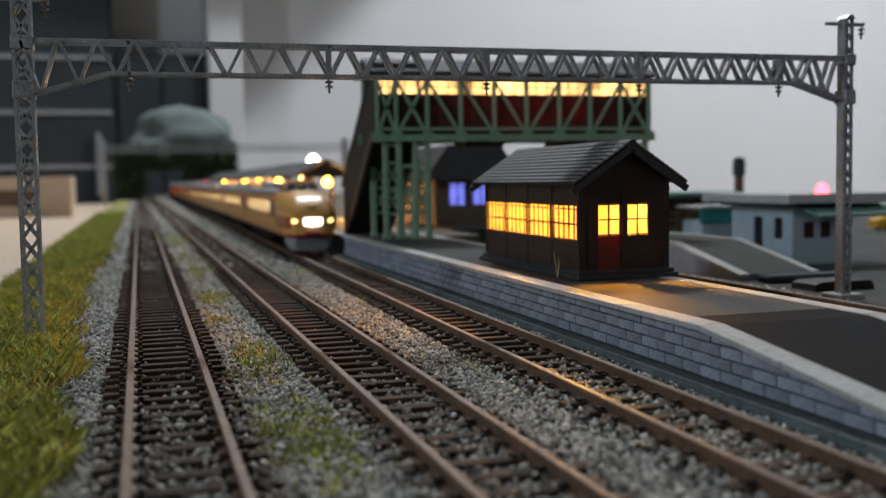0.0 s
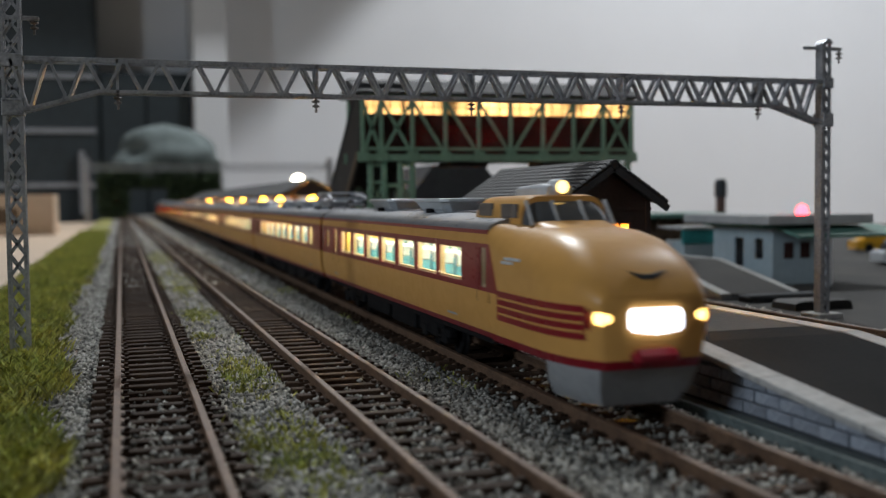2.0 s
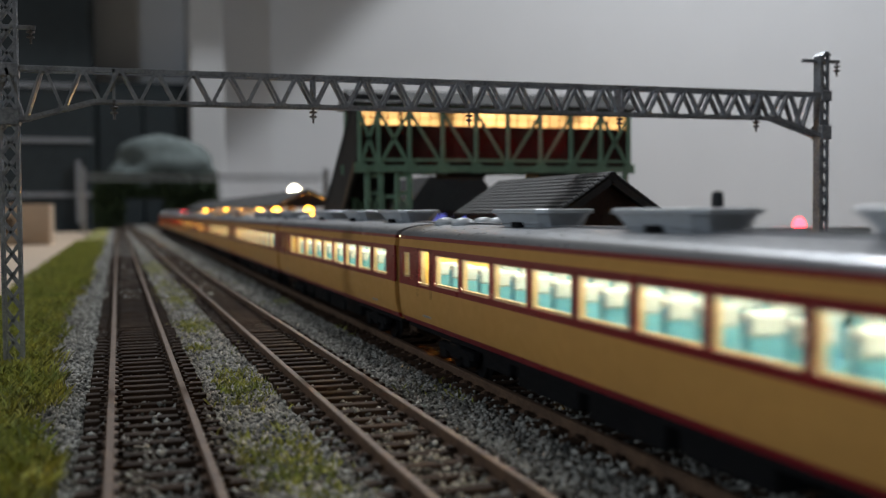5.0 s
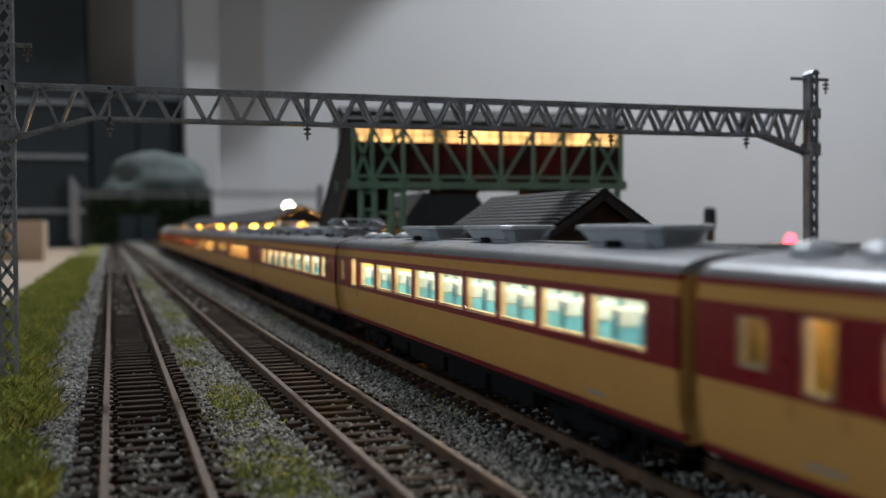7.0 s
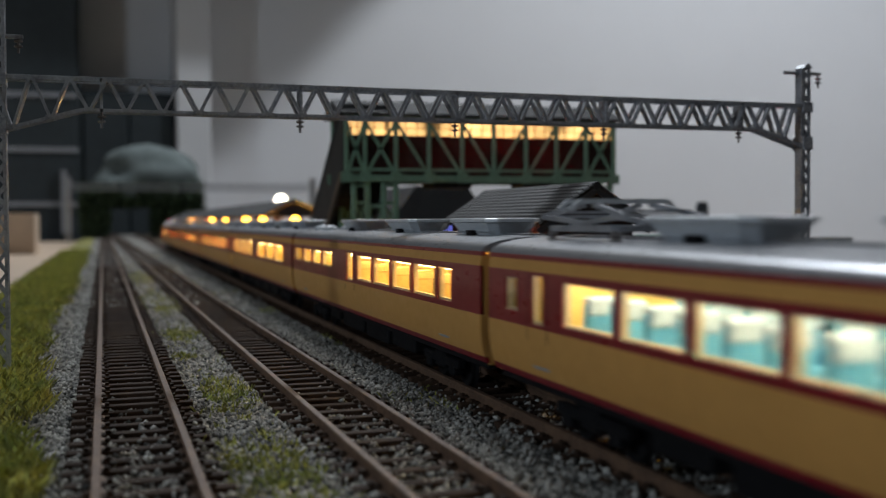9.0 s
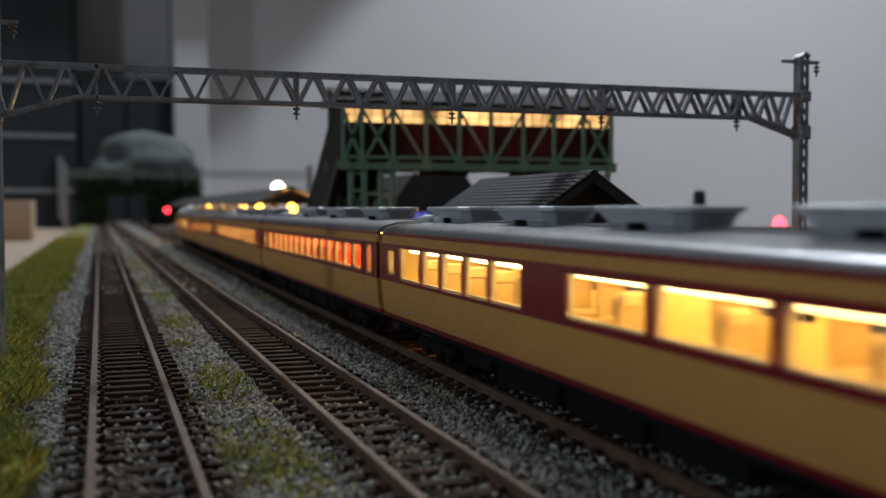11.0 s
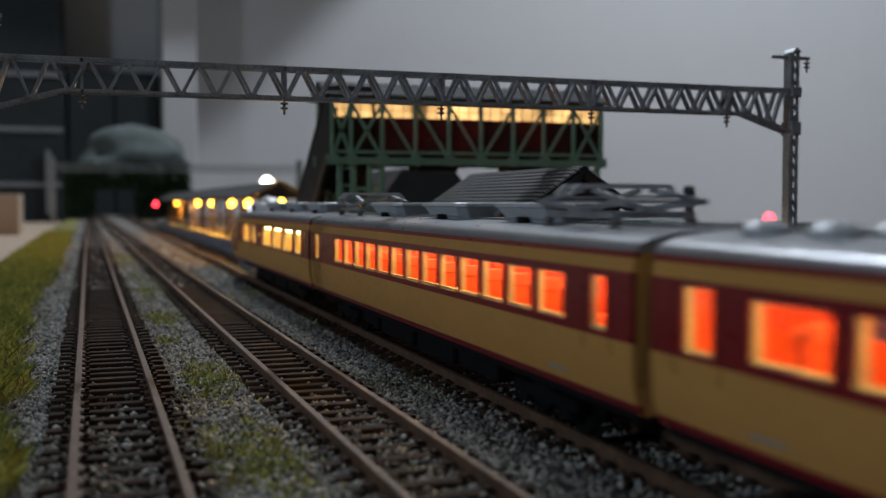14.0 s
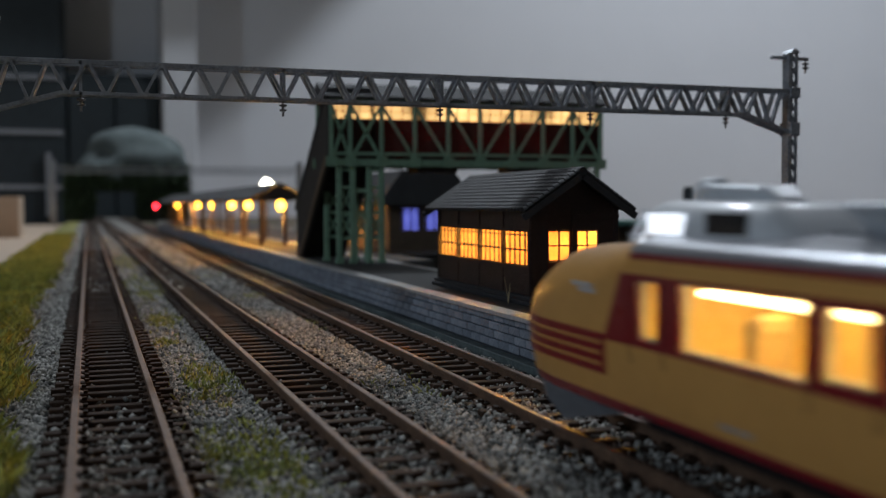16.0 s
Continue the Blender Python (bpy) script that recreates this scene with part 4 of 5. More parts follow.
def pantograph(car, y):
    bm = bmesh.new()
    for s in (-1, 1):
        bar(bm, (s * 4.5, -8, 23.8), (s * 4.5, 8, 23.8), 0.7, 0.7)
    for yy in (-8, 8):
        bar(bm, (-4.5, yy, 23.8), (4.5, yy, 23.8), 0.7, 0.7)
    pg = part("pantograph", bm, M_STEEL, car, "folded grey pantograph on insulators")
    pg.location.y = y * MM
    for s in (-1, 1):
        for f in (-1, 1):
            bm = bmesh.new()
            bar(bm, (s * 4.3, -3.0 * f, 24.2), (s * 4.6, 10.5 * f, 25.2), 0.55, 0.55)
            bar(bm, (s * 4.6, 10.5 * f, 25.2), (s * 3.6, 1.2 * f, 26.5), 0.5, 0.5)
            if s > 0:
                bar(bm, (-4.6, 10.5 * f, 25.2), (4.6, 10.5 * f, 25.2), 0.4, 0.4)
                bar(bm, (-4.8, 8 * f, 25.7), (4.8, 8 * f, 25.7), 0.35, 0.35)
            part("arm", bm, M_STEEL, pg)
            bm = bmesh.new()
            lathe(bm, [(0.5, 21.9), (0.75, 22.4), (0.45, 22.8), (0.7, 23.1), (0.4, 23.6)], s * 4.5, 8 * f, 8)
            part("insulator", bm, M_CERAMIC, pg)
    for yy in (-1.6, 1.6):
        bm = bmesh.new()
        bar(bm, (-5.5, yy, 26.9), (5.5, yy, 26.9), 0.9, 0.5)
        for s in (-1, 1):
            bar(bm, (s * 5.5, yy, 26.9), (s * 6.6, yy, 25.9), 0.6, 0.5)
        part("collector", bm, M_AC, pg)


def roof_section(k=1.0, lift=0.0):
    pts = []
    for i in range(13):
        a = math.pi * i / 12
        pts.append((math.cos(a) * (SIDE - 0.25) * (1 if k == 1 else k), ROOF_Z + 2.1 * math.sin(a) ** 0.8 + lift))
    return pts


def make_car(name, label, y0, y1, windows, style, acs=(), pantos=(), nose=0):
    """A coach from y0 to y1 along its own axis. windows: (start, end, bottom, top) along the car.
    nose: -1 a bonnet before y0, +1 a bonnet behind y1."""
    car = thing(name, label, "train car", "express train cars")
    windows = sorted(windows)
    lining = {"teal": M_INTERIOR_TEAL, "orange": M_ORANGE, "tan": M_INTERIOR_AMBER}[style]
    for s in (-1, 1):
        def pair(a, b):
            return sorted((s * a, s * b))
        bm = bmesh.new()
        prism(bm, [(s * x, z) for x, z in ((SIDE, BAND0), (SIDE - 0.03, 10.9), (SIDE - 0.12, 9.5), (SIDE - 0.28, 8.3), (SIDE - 0.48, 7.4), (SIDE - 0.62, 6.95), (SIDE - 1.2, 6.95), (SIDE - 0.6, BAND0))], y0, y1)
        part("lower_panel", bm, M_CREAM, car, "cream lower side panel curving in at its foot", smooth=True)
        bm = bmesh.new()
        prism(bm, [(s * x, z) for x, z in ((SIDE - 0.62, 6.95), (SIDE - 1.0, 6.1), (SIDE - 1.5, 6.1), (SIDE - 1.2, 6.95))], y0, y1)
        part("bottom_stripe", bm, M_CRIMSON, car)
        bm = bmesh.new()
        prism(bm, [(s * SIDE, BAND1), (s * (SIDE - 0.25), 20.2), (s * (SIDE - 0.9), 20.2), (s * (SIDE - 0.65), BAND1)], y0, y1)
        part("upper_panel", bm, M_CREAM, car, "cream upper side panel")
        boxed("top_stripe", (*pair(SIDE - 0.2, SIDE - 0.9), y0, y1, 20.2, 20.75), M_CRIMSON, car)
        bm = bmesh.new()
        ys = sorted({y0, y1, *(w[0] for w in windows), *(w[1] for w in windows)})
        zs = sorted({BAND0, BAND1, *(w[2] for w in windows), *(w[3] for w in windows)})
        grid = {(i, j): bm.verts.new((s * (SIDE - 0.3), y, z)) for i, y in enumerate(ys) for j, z in enumerate(zs)}
        for i in range(len(ys) - 1):
            for j in range(len(zs) - 1):
                yc, zc = (ys[i] + ys[i + 1]) / 2, (zs[j] + zs[j + 1]) / 2
                if not any(a < yc < b and z0 < zc < z1 for a, b, z0, z1 in windows):
                    bm.faces.new([grid[q] for q in ((i, j), (i + 1, j), (i + 1, j + 1), (i, j + 1))])
        loose = [v for v in bm.verts if not v.link_faces]
        bmesh.ops.delete(bm, geom=loose, context="VERTS")
        out = bmesh.ops.extrude_face_region(bm, geom=bm.faces[:])
        bmesh.ops.translate(bm, vec=(s * 0.3, 0, 0), verts=[g for g in out["geom"] if isinstance(g, bmesh.types.BMVert)])
        bmesh.ops.recalc_face_normals(bm, faces=bm.faces)
        part("window_band", bm, M_CRIMSON, car, "crimson window band")
        for a, b, z0, z1 in windows:
            share("window", pane(b - a + 0.1, z1 - z0 + 0.1), car, s * (SIDE - 0.12), (a + b) / 2, (z0 + z1) / 2)
        # cream inner wall, its openings a little smaller
        inner = [(a + 0.25, b - 0.25, z0 + 0.3, z1 - 0.2) for a, b, z0, z1 in windows]
        holed("cabin_wall", (y0 + 0.8, y1 - 0.8), (9.2, 19.9), inner, -s * 0.7, s * (SIDE - 0.34), lining if s > 0 else M_INTERIOR, car, "inner cabin wall")
        # door seams and a small pale plate
        for a, b, z0, z1 in windows:
            if 2.2 < b - a < 5.8 and z1 > 18.2:
                for yy in (a - 1.1, b + 1.0):
                    bm = bmesh.new()
                    box(bm, *pair(SIDE + 0.012, SIDE - 0.1), yy, yy + 0.12, 11.0, BAND1 - 0.1)
                    part("door_seam", bm, M_UNDER, car)
        for yy in (y0 + 14, y1 - 18):
            boxed("side_plate", (*pair(SIDE - 0.26, SIDE - 0.7), yy, yy + 4.2, 7.9, 8.2), M_SKIRT, car, "small pale plate")
    bm = bmesh.new()
    loft(bm, [[(x, y, z) for x, z in roof_section()] for y in (y0, y1)])
    part("roof", bm, M_SILVER, car, "silver grey painted roof", smooth=True)
    for yy in (y0, y1 - 0.8):
        if (nose < 0 and yy == y0) or (nose > 0 and yy != y0):
            continue
        bm = bmesh.new()
        box(bm, -SIDE + 1.3, SIDE - 1.3, yy, yy + 0.8, 5.9, 20.6)
        box(bm, -SIDE + 0.62, SIDE - 0.62, yy, yy + 0.8, 8.5, 20.4)
        part("end_wall", bm, M_CREAM, car)
        ya = yy - 1.5 if yy == y0 else yy + 0.8
        boxed("gangway", (-4.2, 4.2, ya, ya + 1.5, 6.2, 18.5), M_UNDER, car, "black gangway bellows")
    for yy in (y0 + 0.85, y1 - 1.15):
        boxed("cabin_bulkhead", (-SIDE + 1.2, SIDE - 1.2, yy, yy + 0.3, 7.4, 19.9), lining, car, "coloured inner end wall")
    if style == "teal":
        for a, b, z0, z1 in windows:
            if b - a < 4.8:
                boxed("vestibule_wall", (-SIDE + 2.4, SIDE - 2.4, a - 0.3, b + 3.0, 7.45, 18.6), M_INTERIOR_AMBER, car, "amber vestibule partition")
    boxed("cabin_floor", (-SIDE + 1.25, SIDE - 1.25, y0 + 0.8, y1 - 0.8, 6.8, 7.4), M_INTERIOR, car)
    zl = {"teal": 18.8, "orange": 18.8, "tan": 17.3}[style]
    for s in (-1, 1):
        x0, x1 = sorted((s * 4.8, s * 6.4))
        boxed("cabin_lamp", (x0, x1, y0 + 6, y1 - 6, zl, zl + 0.35), STRIPS[style], car, "glowing cabin lighting strip")
    for a, b, z0, z1 in windows:
        if b - a > 5:
            for s in (-1, 1):
                for q in ((0.25, 0.75) if style == "teal" and b - a > 9 else (0.5,)):
                    seat = share("seat", SEATS[style], car, s * 5.6, a + (b - a) * q, 8.6)
                    if style == "teal":
                        share("headrest_cover", COVER, seat)
    # underframe
    bm = bmesh.new()
    box(bm, -8.3, 8.3, y0 + 1, y1 - 1, 5.2, 6.4)
    part("underframe", bm, M_UNDER, car)
    mid = (y0 + y1) / 2
    for k, (dy, ln, zb) in enumerate(((-26, 14, 2.6), (-8, 16, 2.2), (12, 18, 2.4), (29, 10, 3.0))):
        boxed("equipment_box", (-7.6, 7.6, mid + dy - ln / 2, mid + dy + ln / 2, zb, 5.2), M_UNDER, car, "", 0.3)
    bogie(car, y0 + 24 + (8 if nose < 0 else 0))
    bogie(car, y1 - 24 - (8 if nose > 0 else 0))
    for y in acs:
        boxed("intake", (-3.9, 3.9, y - 1.3, y + 1.3, 22.2, 23.3), M_UNDER, car)
        unit = share("roof_unit", AC_UNIT, car, 0, y, 22.5)
        for s in (-1, 1):
            for o in (-4.6, 4.6):
                share("grille", GRILLE, unit, s * 3.2, o, 0.5, 0, s * 26, 0 if s > 0 else 180)
    if not nose and not any(p > 0 for p in pantos):
        for x, yy in ((-3.4, y1 - 7), (3.4, y1 - 7), (-3.0, y1 - 15), (3.0, y1 - 15)):
            share("roof_vent", VENT, car, x, yy, 21.9)
    boxed("roof_walkway", (-1.2, 1.2, y0 + 4, y1 - 4, 22.5, 22.95), M_SILVER, car)
    for y in pantos:
        pantograph(car, y)
    if nose:
        make_nose(car, y0 if nose < 0 else y1, nose)
    return car


def section(w, zt, zb, r, n=7):
    """Half-round-topped section: bottom corners square, top corners rounded with radius r."""
    pts = [(-w, zb)]
    r = min(r, w * 0.98, (zt - zb) * 0.9)
    for i in range(n + 1):
        a = math.pi - math.pi / 2 * i / n
        pts.append((-w + r + r * math.cos(a), zt - r + r * math.sin(a)))
    for i in range(n + 1):
        a = math.pi / 2 - math.pi / 2 * i / n
        pts.append((w - r + r * math.cos(a), zt - r + r * math.sin(a)))
    pts.append((w, zb))
    return pts


NOSE = 28.0


def nose_w(k):
    u = max(0.0, k / NOSE)
    return SIDE * (1 - 0.36 * max(0, (u - 0.3) / 0.7) ** 4.2) * (1 if u < 0.99 else 0.95)


def nose_top(k):
    u = max(0.0, k / NOSE)
    return 21.6 - 1.1 * u - 6.3 * max(0, (u - 0.38) / 0.62) ** 2.9


def nose_round(k):
    return 2.4 + 3.6 * min(1.0, max(0.0, k) / 10) - 0.4 * max(0.0, k) / NOSE


def nose_half(k, z):
    """Half the bonnet's width at the height z."""
    w, zt, r = nose_w(k), nose_top(k), nose_round(k)
    up = max(0.0, z - (zt - r))
    return w - r + math.sqrt(max(0.0, r * r - up * up))


def make_nose(car, y, d):
    """Bonnet end: long blunt bonnet, raised cab, lamps and skirt. d: the way that it points."""
    Y = lambda k: y + d * k
    secs_low, secs_red, secs_top = [], [], []
    for k in (0, 3, 6, 10, 14, 18, 20.5, 22.5, 24, 25.3, 26.3, 27.1, 27.6, 28.0):
        w = nose_w(k)
        secs_top.append([(x, Y(k), z) for x, z in section(w, nose_top(k), 12.9, nose_round(k))])
        secs_red.append([(-w, Y(k), 12.9), (w, Y(k), 12.9), (w * 0.988, Y(k * 0.998), 9.5), (w * 0.94, Y(k * 0.995), 6.95), (-w * 0.94, Y(k * 0.995), 6.95), (-w * 0.988, Y(k * 0.998), 9.5)])
        secs_low.append([(-w * 0.94, Y(k * 0.996), 6.95), (w * 0.94, Y(k * 0.996), 6.95), (w * 0.9, Y(k * 0.985), 5.9), (-w * 0.9, Y(k * 0.985), 5.9)])
    bm = bmesh.new()
    loft(bm, secs_top)
    part("bonnet", bm, M_CREAM, car, "glossy cream rounded bonnet", smooth=True)
    bm = bmesh.new()
    loft(bm, secs_red)
    part("nose_front", bm, M_CREAM, car, "cream nose front", smooth=True)
    bm = bmesh.new()
    loft(bm, secs_low)
    part("nose_stripe", bm, M_CRIMSON, car, "crimson line under the nose", smooth=True)
    for s in (-1, 1):
        # crimson band along each flank, ending at the headlamps
        rows = []
        for k in (4.2, 8, 11, 14, 17, 20, 22.5, 24.5, 26.0):
            w = s * (nose_w(k) + 0.06)
            rows.append([(w, Y(k), 13.0), (w, Y(k), 9.2), (w - s * 0.8, Y(k), 9.2), (w - s * 0.8, Y(k), 13.0)])
        bm = bmesh.new()
        loft(bm, rows)
        part("flank_band", bm, M_CRIMSON, car, "crimson flank band")
        # slanted end of the window band
        rows = []
        for i in range(9):
            z = 12.5 + 6.4 * i / 8
            kk = 4.4 - 3.2 * i / 8
            rows.append([(s * (nose_half(k, z) + o), Y(k), z) for k, o in ((-0.05, 0.05), (kk, 0.05), (kk, -0.3), (-0.05, -0.3))])
        bm = bmesh.new()
        loft(bm, rows)
        part("band_end", bm, M_CRIMSON, car, "slanted end of the crimson band")
        # pale winged mark on the bonnet's flank
        bm = bmesh.new()
        for z, ka, kb in ((17.3, 7.0, 11.6), (16.8, 6.2, 9.6)):
            bar(bm, (s * (nose_half(ka, z) + 0.08), Y(ka), z), (s * (nose_half(kb, z) + 0.08), Y(kb), z), 0.2, 0.36)
        part("side_mark", bm, M_AC, car, "small pale grey mark")
        # cream pin stripes on the crimson band
        for z in (10.1, 11.1, 12.1):
            bm = bmesh.new()
            for ka, kb in ((4.8, 11), (11, 15), (15, 18.5), (18.5, 21.5), (21.5, 24.0), (24.0, 26.0)):
                pa, pb = [(s * (nose_w(k) + 0.09), Y(k), z) for k in (ka, kb)]
                bar(bm, pa, pb, 0.16, 0.24)
            part("pin_stripe", bm, M_CREAM, car)
    # skirt
    secs = []
    for k in ((17.5, 20, 22, 23.5, 25.3, 26.4, 27.0) if d < 0 else (24.0, 25.3, 26.4, 27.0)):
        w = nose_w(k) * 0.88
        secs.append([(-w, Y(k), 6.3), (w, Y(k), 6.3), (w * 0.93, Y(k - 1.0), 3.4), (w * 0.76, Y(k - 2.6), 1.3), (-w * 0.76, Y(k - 2.6), 1.3), (-w * 0.93, Y(k - 1.0), 3.4)])
    bm = bmesh.new()
    loft(bm, secs)
    part("skirt", bm, M_SKIRT, car, "pale grey snow skirt", smooth=True)
    # cab
    cab = []
    for k, w, zt in ((-16.5, 5.6, 22.4), (-14.4, 6.2, 24.6), (-13.0, 6.3, 25.2), (1.5, 6.3, 25.4), (3.4, 6.1, 25.2)):
        cab.append([(x, Y(k), z) for x, z in section(w, zt, 19.0, 2.6)])
    bm = bmesh.new()
    loft(bm, cab)
    cab_ob = part("cab", bm, M_WHITE if d > 0 else M_CREAM, car, "raised driver's cab", smooth=True)
    bm = bmesh.new()
    loft(bm, [[(x, Y(k), z) for x, z in section(w, zt, 18.0, 2.4)] for k, w, zt in ((3.0, 5.9, 24.7), (4.0, 5.85, 24.2), (6.4, 5.8, 21.8), (7.4, 5.6, 20.2))])
    part("windscreen", bm, M_SCREEN if d < 0 else M_CAB_GLASS, cab_ob, "grey curved windscreen" if d < 0 else "white glowing curved windscreen", smooth=True)
    bm = bmesh.new()
    loft(bm, [[(x, Y(k), z) for x, z in section(w, zt, 18.0, 2.4)] for k, w, zt in ((5.6, 6.3, 22.1), (7.6, 6.2, 21.75), (10.5, 5.4, 21.2), (11.5, 4.6, 20.9))])
    part("cowl", bm, M_CREAM if d < 0 else M_WHITE, cab_ob, "sloping cowl under the windscreen", smooth=True)
    for x in (-5.75, -2.0, 2.0, 5.75):
        bm = bmesh.new()
        bar(bm, (x * 0.98, Y(4.0), 24.6), (x, Y(6.6), 21.4), 0.36, 0.36)
        part("windscreen_pillar", bm, M_AC, cab_ob)
    for s in (-1, 1):
        x0, x1 = sorted((s * 6.1, s * 6.4))
        ya, yb = sorted((Y(-12.6), Y(-6.9)))
        boxed("side_window", (x0, x1, ya, yb, 22.5, 24.3), M_SCREEN if d < 0 else M_DARK_GLASS, cab_ob, "", 0.08)
        ya, yb = sorted((Y(-3.4), Y(2.6)))
        boxed("quarter_window", (x0, x1, ya, yb, 22.3, 24.2), M_SCREEN if d < 0 else M_CAB_GLASS, cab_ob, "", 0.08)
    # lamps
    bm = bmesh.new()
    lathe(bm, [(0.8, -1.6), (1.1, -1.2), (1.1, 1.2), (0.9, 1.5)], 0, 26.4, 14, "y")
    loft(bm, [[(x, d * q, z) for x, z in section(w, zt, 25.0, 0.7, 4)] for q, w, zt in ((-11.5, 1.5, 25.6), (-9.5, 2.2, 26.6), (-1.5, 2.3, 26.9), (0.6, 1.8, 26.7))])
    top = part("top_lamp", bm, M_AC, cab_ob, "round roof headlamp housing")
    top.location.y = Y(1.4) * MM
    bm = bmesh.new()
    lathe(bm, [(0.85, 0), (0.85, 0.15)] if d > 0 else [(0.85, -0.15), (0.85, 0)], 0, 26.4, 14, "y")
    lens = part("lens", bm, M_HEAD if d < 0 else M_DARK_GLASS, cab_ob)
    lens.location.y = Y(3.05) * MM
    for s in (-1, 1):
        bm = bmesh.new()
        lathe(bm, [(1.95, -1.0), (1.95, 0.7), (1.6, 1.0)], s * 5.8, 11.6, 14, "y")
        h = part("headlamp_housing", bm, M_CRIMSON, car)
        h.location.y = Y(25.6) * MM
        bm = bmesh.new()
        lathe(bm, [(0.5, -1.0), (1.05, -0.7), (1.35, -0.1), (1.35, 0.1), (1.05, 0.7), (0.5, 1.0)], s * 5.7, 11.7, 14, "y")
        h2 = part("headlamp", bm, M_HEAD if d < 0 else M_DARK_GLASS, car, "glowing yellow headlamp" if d < 0 else "")
        h2.location.y = Y(27.0) * MM
    bm = bmesh.new()
    prism(bm, [(-3.2, 10.6), (-2.7, 10.1), (0, 9.8), (2.7, 10.1), (3.2, 10.6), (3.2, 12.2), (2.8, 12.7), (-2.8, 12.7), (-3.2, 12.2)], -0.35, 0.35)
    sign = part("head_sign", bm, M_MARK if d < 0 else M_CREAM, car, "brightly lit white head sign" if d < 0 else "")
    sign.location.y = Y(28.2) * MM
    bm = bmesh.new()
    prism(bm, [(-2.3, 16.7), (-0.6, 15.6), (0.6, 15.6), (2.3, 16.7), (0.7, 16.3), (-0.7, 16.3)], -0.3, 0.3)
    em = part("emblem", bm, M_MORTAR, car, "small winged grey nose emblem")
    em.location.y = Y(26.2) * MM
    boxed("coupler_cover", (-2.9, 2.9, *sorted((Y(27.0), Y(29.2))), 6.2, 8.2), M_CRIMSON, car, "", 0.7)


def row_of(start, count, pitch, width, z0=13.3, z1=18.1):
    return [(start + i * pitch, start + i * pitch + width, z0, z1) for i in range(count)]


def make_train():
    cars = []
    h = LEN / 2
    # leading car: its origin lies at the coupling behind it
    lead = make_car("leading_car", "cream and crimson express leading car with bonnet nose, glowing headlamps", -122, -1.6,
                    [(-10.8, -6.4, 14.0, 18), (-20, -16.2, 12.9, 18.6), (-123.8 + 1.9, -119.4, 13.0, 18.4)] + [(-(23.8 + 12.7 * i + 11.4), -(23.8 + 12.7 * i), 13.3, 18.1) for i in range(7)],
                    "teal", [-37.5, -74.5], [], -1)
    cars.append((lead, 0.0))
    for k in range(2, 12):
        style, tag = "teal", "lit teal seats"
        acs, pantos = {3: [31, -7, -46], 4: [32, -8, -45], 5: [30, -6, -47], 7: [30, -10, -50], 8: [54, 23, -8, -42], 9: [30, -5, -43], 10: [34, -3, -40]}.get(k, [33, 0, -32]), []
        if k <= 6:
            if k % 2:
                wins = row_of(-65.4, 9, 12.95, 11.9) + [(h - 18, h - 12.4, 12.9, 18.6), (h - 6.9, h - 2.4, 13.8, 18)]
            else:
                wins = [(-h + (6.0 if k == 4 else 11), -h + 17.2, 13.3, 18.1)] + row_of(-h + 18.6, 8, 12.8, 11.7) + [(h - 17, h - 13.5, 12.9, 18.5), (h - 9.5, h - 5.5, 14, 18)]
            if k == 2:
                pantos = [-h + 21]
            if k == 6:
                pantos = [-h + 21, h - 16]
        elif k == 7:
            wins = [(-h + 12, -h + 18, 13.3, 18.1)] + row_of(-h + 19.6, 4, 13.0, 11.8) + [(-h + 73.4, -h + 79, 12.9, 18.5)] + row_of(-h + 93.5, 4, 12.0, 10.6, 14.8, 18.1)
            style, tag = "tan", "lit buffet windows"
        elif k == 8:
            wins = row_of(-h + 14, 3, 18.0, 16.6) + [(h - 63, h - 52.6, 13.0, 18.4), (h - 52, h - 43.2, 13.0, 18.4), (h - 42.4, h - 33.0, 13.0, 18.4), (h - 32, h - 23.6, 13.0, 18.4), (h - 22.6, h - 11.4, 13.0, 18.4), (h - 8.2, h - 3.6, 13.6, 17.8)]
            style, tag = "tan", "bright yellow dining windows"
        else:
            style, tag = "orange", "lit orange-red seats"
            wins = [(-h + 4, -h + 8.6, 13.0, 18.3)] + row_of(-h + 12.2, 13, 8.1, 7.7) + [(h - 22.6, h - 13.8, 13.3, 18.1), (h - 9.2, h - 4.8, 12.9, 18.5)]
            if k == 11:
                wins = [(-h + 5, -h + 8.6, 13.0, 18.3)] + row_of(-h + 13.9, 13, 8.22, 7.3) + [(h - 7.6, h - 3.2, 12.9, 18.5)]
            if k == 11:
                pantos = [-h + 21, h - 15]
        car = make_car("passenger_car", f"silver-roofed cream and crimson passenger car with {tag}", -h, h, wins, style, acs, pantos)
        cars.append((car, PITCH_CAR * (k - 1.5)))
    tail = make_car("trailing_car", "cream and crimson parlour car with large yellow windows and bonnet", 1.6, 118,
                    [(5.5, 8, 13, 18.3), (11, 20.8, 12.9, 18.5), (22, 35.9, 12.9, 18.5), (37.1, 51.9, 12.9, 18.5), (53, 68.8, 12.9, 18.5), (71.9, 76.7, 15.2, 17.0), (81, 86.2, 12.8, 18.5), (87.6, 92.5, 13.4, 18.3), (93.9, 109.6, 12.9, 18.6), (112.9, 116.4, 13.2, 18.4)],
                    "tan", [25, 56, 89], [], 1)
    cars.append((tail, PITCH_CAR * 11 - PITCH_CAR))
    return cars


TRAIN = make_train()
